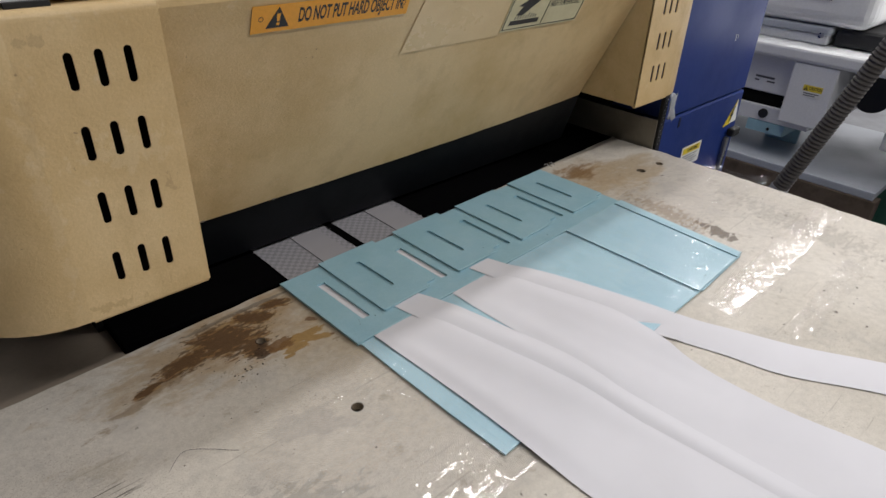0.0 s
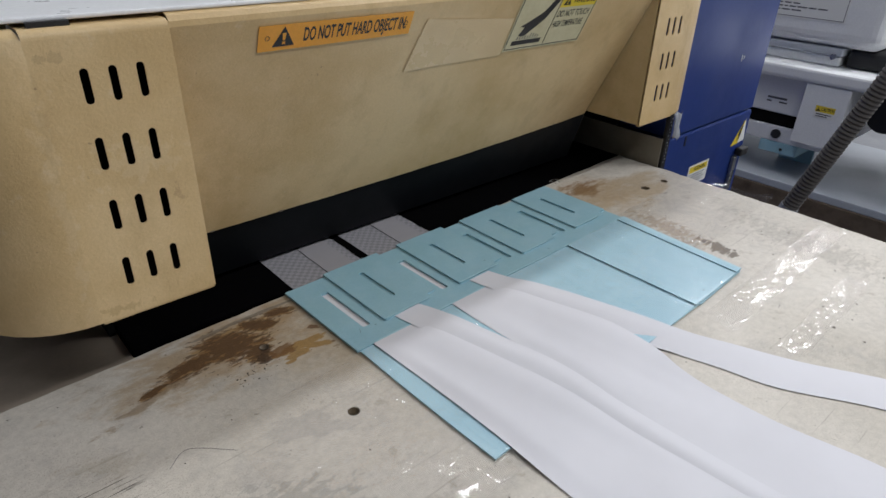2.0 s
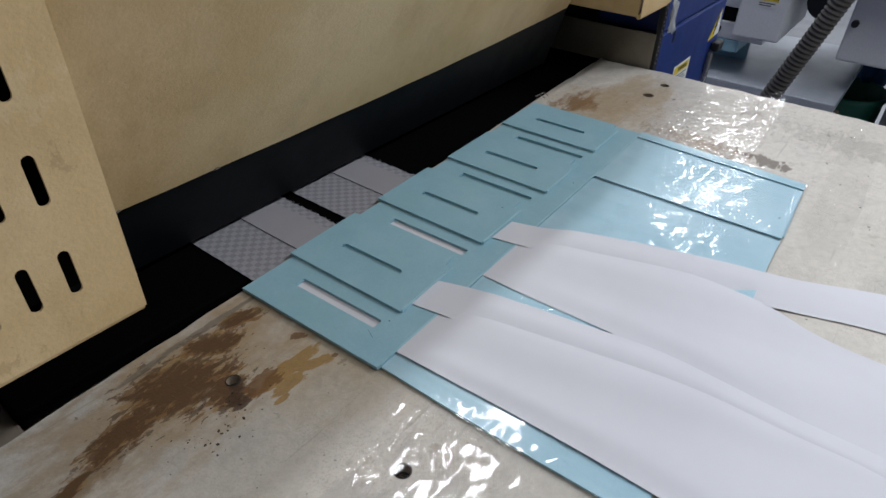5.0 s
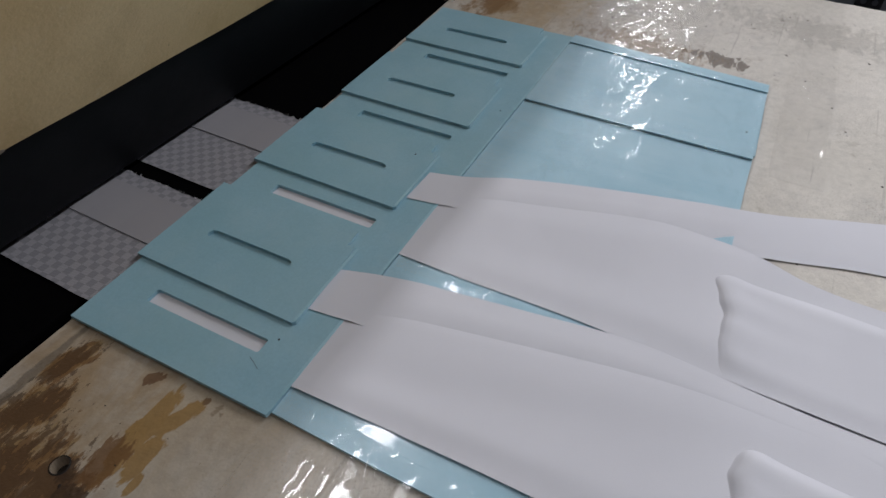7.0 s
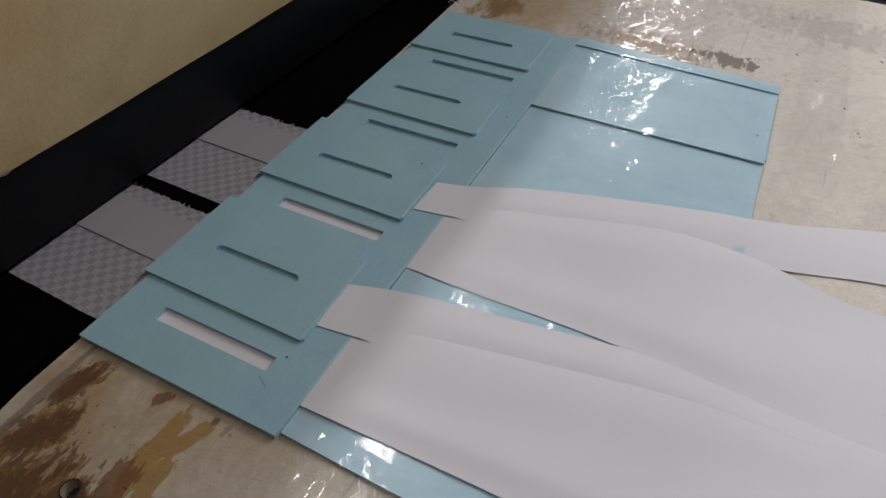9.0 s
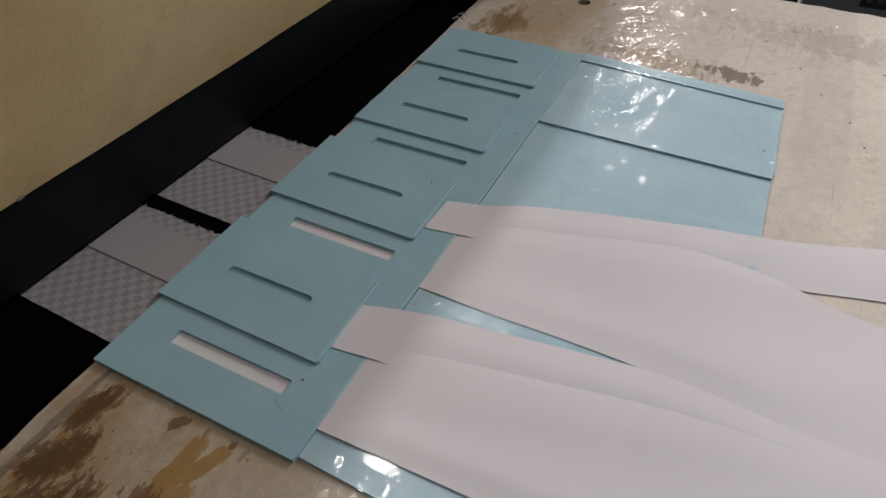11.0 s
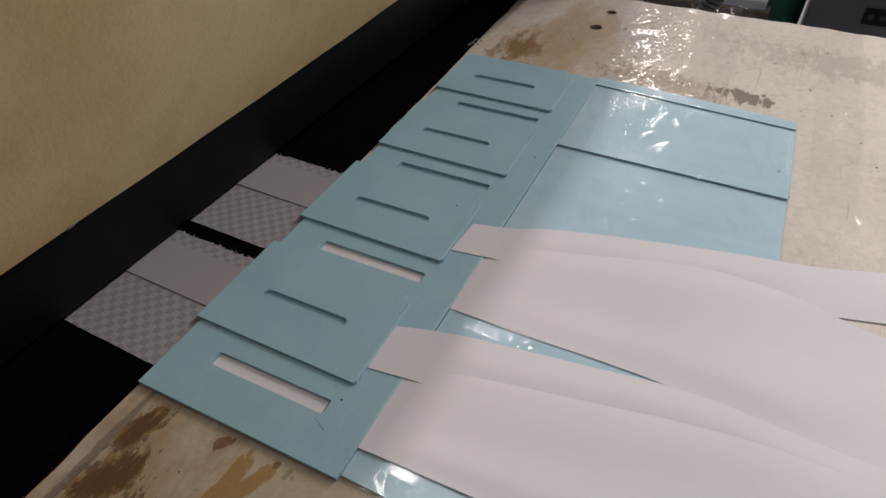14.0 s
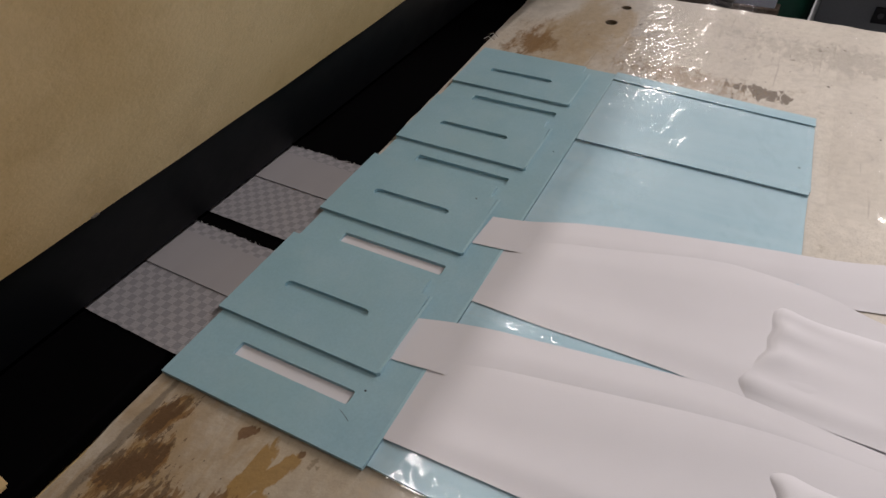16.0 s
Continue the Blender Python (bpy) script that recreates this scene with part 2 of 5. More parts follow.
def film_material():
    """Thin clear film: see-through, with a mirror gloss on its creases."""
    m = bpy.data.materials.new("clear_film")
    m.use_nodes = True
    nt = m.node_tree
    nt.nodes.clear()
    out = nt.nodes.new("ShaderNodeOutputMaterial")
    see = nt.nodes.new("ShaderNodeBsdfTransparent")
    see.inputs[0].default_value = (0.99, 0.99, 0.99, 1)
    gloss = nt.nodes.new("ShaderNodeBsdfGlossy")
    gloss.inputs["Roughness"].default_value = 0.07
    gloss.inputs["Color"].default_value = (1, 1, 1, 1)
    mx = nt.nodes.new("ShaderNodeMixShader")
    mx.inputs[0].default_value = 0.04
    link(m, see.outputs[0], mx.inputs[1])
    link(m, gloss.outputs[0], mx.inputs[2])
    link(m, mx.outputs[0], out.inputs[0])
    return m


def beige_paint():
    m = worn("beige_machine_paint", (0.67, 0.50, 0.27), (0.45, 0.292, 0.105), 0.42, 420.0, 4.5, 0.95, 0.5)
    c = bsdf(m).inputs["Base Color"].links[0].from_socket
    mott = ramp(m, noise_of(m, coords(m, (1, 1, 0.7), (4, 2, 1)), 26.0, 6.0, 0.68), ((0.50, 0.0), (0.72, 1.0)))
    c = mixed(m, math_of(m, "MULTIPLY", mott, 0.38), c, (0.36, 0.24, 0.10))
    rub = ramp(m, noise_of(m, coords(m, (1, 1, 1), (9, 5, 3)), 60.0, 5.0, 0.7), ((0.62, 0.0), (0.72, 1.0)))
    c = mixed(m, math_of(m, "MULTIPLY", rub, 0.3), c, (0.66, 0.56, 0.38))
    # rubbed flakes down the cover's rounded corner, rust along its lower edge
    for cx, cz, rx, rz, ns, shift, col, amt in (
            (-0.176, 0.975, 0.008, 0.11, 130, 1.0, (0.70, 0.585, 0.39), 0.14), (-0.172, 1.02, 0.006, 0.05, 150, 4.0, (0.34, 0.25, 0.14), 0.16),
            (-0.160, 1.066, 0.016, 0.005, 120, 6.0, (0.30, 0.21, 0.11), 0.35), (-0.195, 1.072, 0.018, 0.004, 90, 7.0, (0.28, 0.20, 0.11), 0.3),
            (-0.155, 0.879, 0.022, 0.006, 110, 2.0, (0.36, 0.24, 0.11), 0.4), (-0.115, 0.885, 0.014, 0.008, 90, 3.0, (0.38, 0.26, 0.12), 0.35),
            (-0.098, 0.965, 0.006, 0.012, 120, 8.0, (0.34, 0.23, 0.11), 0.5), (-0.120, 0.99, 0.05, 0.02, 150, 9.0, (0.68, 0.56, 0.36), 0.22)):
        tc = m.node_tree.nodes.new("ShaderNodeTexCoord")
        mp = m.node_tree.nodes.new("ShaderNodeMapping")
        mp.vector_type = "TEXTURE"
        mp.inputs["Location"].default_value = (cx, 0, cz)
        mp.inputs["Scale"].default_value = (rx, 1000.0, rz)
        link(m, tc.outputs["Object"], mp.inputs[0])
        far = m.node_tree.nodes.new("ShaderNodeVectorMath")
        far.operation = "LENGTH"
        link(m, mp.outputs[0], far.inputs[0])
        n = noise_of(m, coords(m, (1, 1, 0.7), (shift, shift, shift)), ns, 6.0, 0.68)
        d = math_of(m, "ADD", far.outputs["Value"], math_of(m, "MULTIPLY", math_of(m, "SUBTRACT", n, 0.5), 4.2))
        c = mixed(m, math_of(m, "MULTIPLY", ramp(m, d, ((0.40, 1.0), (0.62, 0.0))), amt), c, col)
    speck = ramp(m, noise_of(m, coords(m, (1, 1, 1), (1, 8, 3)), 190.0, 2.0, 0.5), ((0.75, 0.0), (0.78, 1.0)))
    c = mixed(m, math_of(m, "MULTIPLY", speck, 0.5), c, (0.16, 0.10, 0.05))
    link(m, c, bsdf(m).inputs["Base Color"])
    return m


M_BEIGE = beige_paint()
M_TOP = worn("white_lid_paint", (0.84, 0.85, 0.87), (0.75, 0.75, 0.77), 0.35, 300.0, 6.0, 0.4, 0.05)
M_LIP = worn("dark_steel_guard", (0.0021, 0.0029, 0.0042), (0.0015, 0.0021, 0.0031), 0.6, 250.0, 9.0, 0.6, 0.1, 0.0, 0.2)
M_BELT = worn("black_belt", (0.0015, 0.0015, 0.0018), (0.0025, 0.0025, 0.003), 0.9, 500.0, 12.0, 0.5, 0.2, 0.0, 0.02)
# near-black colour that stands in for unlit hollows
M_INSIDE = mat("unlit_interior_black", (0.004, 0.004, 0.004), 0.9, 0.0, 0.1)
M_GUARD = worn("bare_grey_steel", (0.26, 0.235, 0.19), (0.17, 0.14, 0.10), 0.45, 260.0, 14.0, 0.7, 0.1, 0.35)
M_LEDGE = worn("dirty_brown_steel", (0.20, 0.165, 0.13), (0.12, 0.095, 0.07), 0.55, 200.0, 10.0, 0.7, 0.2)
M_BLUE = worn("blue_cabinet_enamel", (0.014, 0.036, 0.185), (0.011, 0.028, 0.14), 0.38, 240.0, 7.0, 0.6, 0.06)
M_TABLE = table_material()
M_TABLE_EDGE = worn("chipped_board_edge", (0.30, 0.24, 0.17), (0.14, 0.10, 0.065), 0.75, 300.0, 40.0, 0.8, 0.5)
M_BOARD = worn("pale_blue_plastic_sheet", (0.29, 0.475, 0.56), (0.225, 0.405, 0.49), 0.42, 600.0, 18.0, 0.6, 0.06)
c_scuff = ramp(M_BOARD, noise_of(M_BOARD, coords(M_BOARD, (1, 1, 1), (3, 3, 0)), 45.0, 6.0, 0.7), ((0.48, 0.0), (0.75, 1.0)))
link(M_BOARD, mixed(M_BOARD, math_of(M_BOARD, "MULTIPLY", c_scuff, 0.35), bsdf(M_BOARD).inputs["Base Color"].links[0].from_socket, (0.36, 0.50, 0.56)),
     bsdf(M_BOARD).inputs["Base Color"])
# broad teal noise in the colour, for the uneven light over the board
c_light_tint = ramp(M_BOARD, noise_of(M_BOARD, coords(M_BOARD, (1, 1, 1), (8, 1, 0)), 11.0, 4.0, 0.6), ((0.42, 0.0), (0.66, 1.0)))
link(M_BOARD, mixed(M_BOARD, math_of(M_BOARD, "MULTIPLY", c_light_tint, 0.3), bsdf(M_BOARD).inputs["Base Color"].links[0].from_socket, (0.235, 0.395, 0.42)),
     bsdf(M_BOARD).inputs["Base Color"])
M_SHEET = worn("thin_blue_plastic", (0.365, 0.56, 0.655), (0.285, 0.475, 0.58), 0.45, 600.0, 14.0, 0.6, 0.05)
c_drag = ramp(M_SHEET, noise_of(M_SHEET, coords(M_SHEET, (70, 5, 1), (2, 7, 0)), 1.0, 5.0, 0.65), ((0.40, 0.0), (0.68, 1.0)))
link(M_SHEET, mixed(M_SHEET, math_of(M_SHEET, "MULTIPLY", c_drag, 0.45), bsdf(M_SHEET).inputs["Base Color"].links[0].from_socket, (0.44, 0.60, 0.68)),
     bsdf(M_SHEET).inputs["Base Color"])
c_grub = ramp(M_SHEET, noise_of(M_SHEET, coords(M_SHEET, (1, 1, 1), (5, 2, 0)), 26.0, 6.0, 0.7), ((0.55, 0.0), (0.72, 1.0)))
link(M_SHEET, mixed(M_SHEET, math_of(M_SHEET, "MULTIPLY", c_grub, 0.35), bsdf(M_SHEET).inputs["Base Color"].links[0].from_socket, (0.24, 0.38, 0.44)),
     bsdf(M_SHEET).inputs["Base Color"])
# paler blue for the bright line that light draws along the guide's edges
M_BOARD_EDGE = worn("edge_highlight_blue", (0.36, 0.56, 0.63), (0.22, 0.42, 0.5), 0.5, 600.0, 30.0, 0.6, 0.1)
M_WHITE_CLOTH = cloth("white_interlining", (0.625, 0.622, 0.66))
# white tape in a dark tone that carries the shade under the hood
M_PLAIN_STRIP = cloth("hood_shaded_white_tape", (0.298, 0.290, 0.308))
M_CHECK = checkered()
M_FRAY = mat("frayed_white_thread", (0.75, 0.75, 0.76), 0.95)
M_FILM = film_material()
M_HOLE = mat("screw_hole_dark", (0.012, 0.010, 0.009), 0.7)
M_SCREW = worn("rusty_screw", (0.05, 0.04, 0.032), (0.03, 0.02, 0.015), 0.75, 400.0, 90.0, 0.7, 0.3, 0.6)
M_ORANGE = worn("orange_label_vinyl", (0.80, 0.36, 0.025), (0.7, 0.3, 0.02), 0.4, 300.0, 20.0, 0.5, 0.03)
M_YELLOW = worn("yellow_label_vinyl", (0.78, 0.60, 0.04), (0.6, 0.45, 0.04), 0.45, 300.0, 20.0, 0.5, 0.03)
M_CREAM = worn("yellowed_label_vinyl", (0.62, 0.56, 0.36), (0.5, 0.43, 0.24), 0.5, 300.0, 25.0, 0.7, 0.05)
M_PAPER = mat("white_label", (0.72, 0.72, 0.70), 0.5)
M_INK = mat("black_ink", (0.012, 0.012, 0.014), 0.5)
M_INK_GREY = mat("grey_ink", (0.10, 0.10, 0.11), 0.6)
M_TAPE = worn("clear_tape_gloss", (0.685, 0.525, 0.30), (0.52, 0.37, 0.17), 0.34, 500.0, 12.0, 0.4, 0.1)
M_WHITE = worn("white_machine_paint", (0.78, 0.79, 0.80), (0.66, 0.67, 0.68), 0.38, 260.0, 6.0, 0.4, 0.05)
M_GREYWHITE = worn("grey_shelf_laminate", (0.42, 0.45, 0.50), (0.33, 0.35, 0.38), 0.5, 260.0, 8.0, 0.6, 0.08)
M_WOOD = worn("dark_rough_wood", (0.115, 0.085, 0.06), (0.05, 0.035, 0.025), 0.8, 150.0, 25.0, 0.8, 0.5)
M_BLACK = mat("black_rubber", (0.012, 0.012, 0.013), 0.6)
M_HOSE = worn("grey_hose_plastic", (0.90, 0.86, 0.80), (0.78, 0.73, 0.66), 0.5, 300.0, 30.0, 0.6, 0.1)
M_HOSE_DARK = worn("dark_hose_groove", (0.10, 0.09, 0.082), (0.07, 0.06, 0.055), 0.6, 300.0, 30.0, 0.6, 0.1)
M_GREEN = worn("green_bin_plastic", (0.012, 0.12, 0.075), (0.01, 0.08, 0.05), 0.45, 200.0, 12.0, 0.6, 0.05)
M_BAG = worn("blue_cloth_bundle", (0.04, 0.13, 0.30), (0.02, 0.07, 0.19), 0.8, 500.0, 30.0, 0.8, 0.3)
M_RED = mat("red_cable_rubber", (0.55, 0.05, 0.02), 0.45)
M_FLOOR = worn("workshop_floor", (0.22, 0.225, 0.24), (0.13, 0.13, 0.14), 0.5, 60.0, 2.5, 0.7, 0.1)
M_WALL = worn("plain_grey_wall", (0.45, 0.47, 0.50), (0.38, 0.39, 0.41), 0.8, 80.0, 1.5, 0.5, 0.05)
M_CEIL = worn("white_ceiling_paint", (0.7, 0.7, 0.7), (0.6, 0.6, 0.6), 0.85, 60.0, 1.2, 0.4, 0.05)
M_CABINET = worn("grey_cabinet_enamel", (0.25, 0.265, 0.27), (0.19, 0.20, 0.205), 0.45, 200.0, 6.0, 0.6, 0.05)
M_CYAN = worn("pale_blue_bracket", (0.32, 0.52, 0.60), (0.25, 0.42, 0.5), 0.5, 260.0, 20.0, 0.5, 0.05)
M_STEEL = worn("dull_steel", (0.45, 0.45, 0.44), (0.3, 0.29, 0.28), 0.35, 300.0, 30.0, 0.6, 0.08, 0.9)


# ---- mesh helpers ----
def finish(name, bm, material, smooth=False):
    me = bpy.data.meshes.new(name)
    bmesh.ops.recalc_face_normals(bm, faces=bm.faces)
    bm.to_mesh(me)
    bm.free()
    for m in (material if isinstance(material, (list, tuple)) else (material,)):
        me.materials.append(m)
    if smooth:
        for p in me.polygons:
            p.use_smooth = True
    return me


def part(name, bm, material, parent=None, label="", smooth=False):
    ob = new(name, finish(name, bm, material, smooth))
    if parent is not None:
        ob.parent = parent
    if label:
        ob["label"] = label
    return ob


def thing(name, label, category, x=0.0, y=0.0, z=0.0, rz=0.0, group="", kind=""):
    e = new(name)
    e.empty_display_size = 0.05
    e.matrix_world = pose(x, y, z, 0, 0, rz)
    return tagged(e, label, category, group, kind)


def box(x0, x1, y0, y1, z0, z1, bevel=0.0, segments=2, bm=None):
    bm = bm or bmesh.new()
    made = bmesh.ops.create_cube(bm, size=1.0)
    for v in made["verts"]:
        v.co = Vector((x0 + (v.co.x + 0.5) * (x1 - x0), y0 + (v.co.y + 0.5) * (y1 - y0), z0 + (v.co.z + 0.5) * (z1 - z0)))
    if bevel:
        edges = list({e for v in made["verts"] for e in v.link_edges})
        bmesh.ops.bevel(bm, geom=edges, offset=bevel, segments=segments, affect="EDGES", profile=0.5)
    return bm


def stadium(cx, cy, w, h, n=5):
    """Outline of a round-ended slot, w across, h long along the second axis."""
    r = w / 2
    pts = []
    for k in range(n + 1):
        a = math.pi * k / n
        pts.append((cx + r * math.cos(a), cy + h / 2 - r + r * math.sin(a)))
    for k in range(n + 1):
        a = math.pi + math.pi * k / n
        pts.append((cx + r * math.cos(a), cy - h / 2 + r + r * math.sin(a)))
    return pts


def slot_box(cx, cy, w, h, r=0.0014):
    """Outline of a slot with small rounded corners."""
    pts = []
    for sx, sy, a0 in ((1, 1, 0), (-1, 1, 90), (-1, -1, 180), (1, -1, 270)):
        for k in range(4):
            a = radians(a0 + 30 * k)
            pts.append((cx + sx * (w / 2 - r) + r * math.cos(a), cy + sy * (h / 2 - r) + r * math.sin(a)))
    return pts


def pierced(outline, holes, thick, place):
    """A plate of a 2D outline with holes, thick; place(u, v, w) gives its points."""
    bm = bmesh.new()
    edges = []
    for loop in [outline, *holes]:
        vs = [bm.verts.new((u, v, 0)) for u, v in loop]
        edges += [bm.edges.new((vs[i], vs[(i + 1) % len(vs)])) for i in range(len(vs))]
    made = bmesh.ops.triangle_fill(bm, use_beauty=True, use_dissolve=False, edges=edges)
    faces = [f for f in made["geom"] if isinstance(f, bmesh.types.BMFace)]
    ext = bmesh.ops.extrude_face_region(bm, geom=faces)
    for v in ext["geom"]:
        if isinstance(v, bmesh.types.BMVert):
            v.co.z = thick
    for v in bm.verts:
        v.co = Vector(place(v.co.x, v.co.y, v.co.z))
    return bm


def sheet(rows, thick=0.0):
    """A surface through rows of points; thick gives it depth downwards."""
    bm = bmesh.new()
    grid = [[bm.verts.new(p) for p in row] for row in rows]
    for a, b in zip(grid, grid[1:]):
        for i in range(len(a) - 1):
            bm.faces.new((a[i], a[i + 1], b[i + 1], b[i]))
    if thick:
        bmesh.ops.recalc_face_normals(bm, faces=bm.faces)
        bmesh.ops.solidify(bm, geom=list(bm.faces), thickness=thick)
    return bm


def swept(profile, x0, x1, bm=None):
    """A closed (y, z) profile drawn out along x."""
    bm = bm or bmesh.new()
    a = [bm.verts.new((x0, y, z)) for y, z in profile]
    b = [bm.verts.new((x1, y, z)) for y, z in profile]
    n = len(profile)
    for i in range(n):
        bm.faces.new((a[i], a[(i + 1) % n], b[(i + 1) % n], b[i]))
    bm.faces.new(a[::-1])
    bm.faces.new(b)
    return bm


def tube(points, radius, sides=16, bm=None, ends=True):
    """A pipe through points; radius a number or one per point."""
    bm = bm or bmesh.new()
    pts = [Vector(p) for p in points]
    rings = []
    side = None
    for i, p in enumerate(pts):
        d = (pts[min(i + 1, len(pts) - 1)] - pts[max(i - 1, 0)]).normalized()
        if side is None:
            side = d.orthogonal().normalized()
        side = (side - d * side.dot(d)).normalized()
        up = d.cross(side)
        r = radius[i] if isinstance(radius, (list, tuple)) else radius
        rings.append([bm.verts.new(p + r * (math.cos(2 * math.pi * k / sides) * side + math.sin(2 * math.pi * k / sides) * up))
                      for k in range(sides)])
    for a, b in zip(rings, rings[1:]):
        for k in range(sides):
            bm.faces.new((a[k], a[(k + 1) % sides], b[(k + 1) % sides], b[k]))
    if ends:
        bm.faces.new(rings[0][::-1])
        bm.faces.new(rings[-1])
    return bm


def disc(x, y, z, r, h, sides=20, bm=None):
    bm = bm or bmesh.new()
    bmesh.ops.create_cone(bm, cap_ends=True, segments=sides, radius1=r, radius2=r, depth=h, matrix=Matrix.Translation((x, y, z + h / 2)))
    return bm


def curve_through(keys, t):
    """Smooth value through sorted (t, value) keys."""
    if t <= keys[0][0]:
        return keys[0][1]
    n = len(keys)
    for i in range(n - 1):
        (a, va), (b, vb) = keys[i], keys[i + 1]
        if t <= b:
            sa = (vb - keys[i - 1][1]) / (b - keys[i - 1][0]) if i else (vb - va) / (b - a)
            sb = (keys[i + 2][1] - va) / (keys[i + 2][0] - a) if i + 2 < n else (vb - va) / (b - a)
            h, f = b - a, (t - a) / (b - a)
            return ((2 * f ** 3 - 3 * f * f + 1) * va + (f ** 3 - 2 * f * f + f) * h * sa
                    + (3 * f * f - 2 * f ** 3) * vb + (f ** 3 - f * f) * h * sb)
    return keys[-1][1]


def straight_through(keys, t):
    """Value on straight lines through sorted (t, value) keys."""
    return float(np.interp(t, [k[0] for k in keys], [k[1] for k in keys]))


def lettering(text, size, parent, m, material, bold=0.0, squeeze=1.0):
    c = bpy.data.curves.new("lettering", "FONT")
    c.body, c.size, c.extrude, c.offset = text, size, 0.00012, bold
    c.align_x, c.align_y = "LEFT", "CENTER"
    c.materials.append(material)
    ob = new("lettering", c)
    ob.parent = parent
    ob.matrix_basis = m @ Matrix.Diagonal((squeeze, 1, 1, 1))
    return ob


# ---- the room ----
def room():
    g = part("floor", box(-4.0, 6.0, -4.0, 4.0, -0.05, 0.0), M_FLOOR)
    tagged(g, "grey worn concrete workshop floor", "floor", kind="structure")
    c = part("ceiling", box(-4.0, 6.0, -4.0, 4.0, 2.9, 2.95), M_CEIL)
    tagged(c, "plain white painted workshop ceiling", "ceiling", kind="structure")
    for name, b in (("wall_north", (-4.0, 6.0, 4.0, 4.1, 0.0, 2.9)), ("wall_south", (-4.0, 6.0, -4.1, -4.0, 0.0, 2.9)),
                    ("wall_east", (6.0, 6.1, -4.0, 4.0, 0.0, 2.9)), ("wall_west", (-4.1, -4.0, -4.0, 4.0, 0.0, 2.9))):
        w = part(name, box(*b), M_WALL)
        tagged(w, "plain grey painted workshop wall", "wall", kind="structure")


room()

TOP = 0.80            # table height
HOOD_L, HOOD_R = -0.084, 0.546


# ---- the fusing machine ----
def cover_shell(name, x_in, x_out, y_front, z0, z1, side, parent, vents):
    """A painted end cover: pierced front, rounded outer corner, inner cheek."""
    lo, hi = min(x_in, x_out), max(x_in, x_out)
    z1 -= 0.006
    outline = [(lo, z0), (hi, z0), (hi, z1), (lo, z1)]
    bm = pierced(outline, [stadium(u, v, 0.0054, 0.0236) for u, v in vents], 0.0012, lambda u, v, w: (u, y_front + w, v))
    front = part(name, bm, M_BEIGE, parent)
    # outer corner that rolls back, and the cheek towards the hood
    r = 0.075
    pts = [(x_out + side * r * math.sin(a), y_front + r - r * math.cos(a)) for a in [radians(d) for d in range(0, 91, 9)]]
    pts.append((x_out + side * r, 0.6))
    rows = [[(x, y, z) for x, y in pts] for z in (z0, (z0 + z1) / 2, z1)]
    mid = (x_out + side * 0.02, 0.10)
    for z, f in ((z1 + 0.004, 0.03), (z1 + 0.006, 0.08)):
        rows.append([(x + (mid[0] - x) * f, y + (mid[1] - y) * f, z) for x, y in pts])
    part("rounded_corner", sheet(rows), M_BEIGE, parent, smooth=True)
    part("cheek", box(min(x_in, x_in + side * 0.003), max(x_in, x_in + side * 0.003), y_front + 0.0035, 0.62, z0, z1), M_BEIGE, parent)
    roll = [(y_front + 0.006 - 0.006 * math.cos(a), z1 + 0.006 * math.sin(a)) for a in [radians(d) for d in range(0, 91, 15)]]
    part("rolled_top", sheet([[(x, y, z) for y, z in roll + [(0.60, z1 + 0.006)]] for x in (lo, hi)]), M_BEIGE, parent, smooth=True)
    # rolled lower edge, and a black panel added for the unlit space behind the vents
    part("rolled_edge", tube([(lo + 0.001, y_front + 0.003, z0), (hi - 0.001, y_front + 0.003, z0)], 0.003, 8), M_BEIGE, parent)
    part("vent_dark_panel", box(lo + 0.006, hi - 0.002, y_front + 0.040, y_front + 0.044, z0 + 0.002, z1 - 0.01), M_INSIDE, parent)
    return front


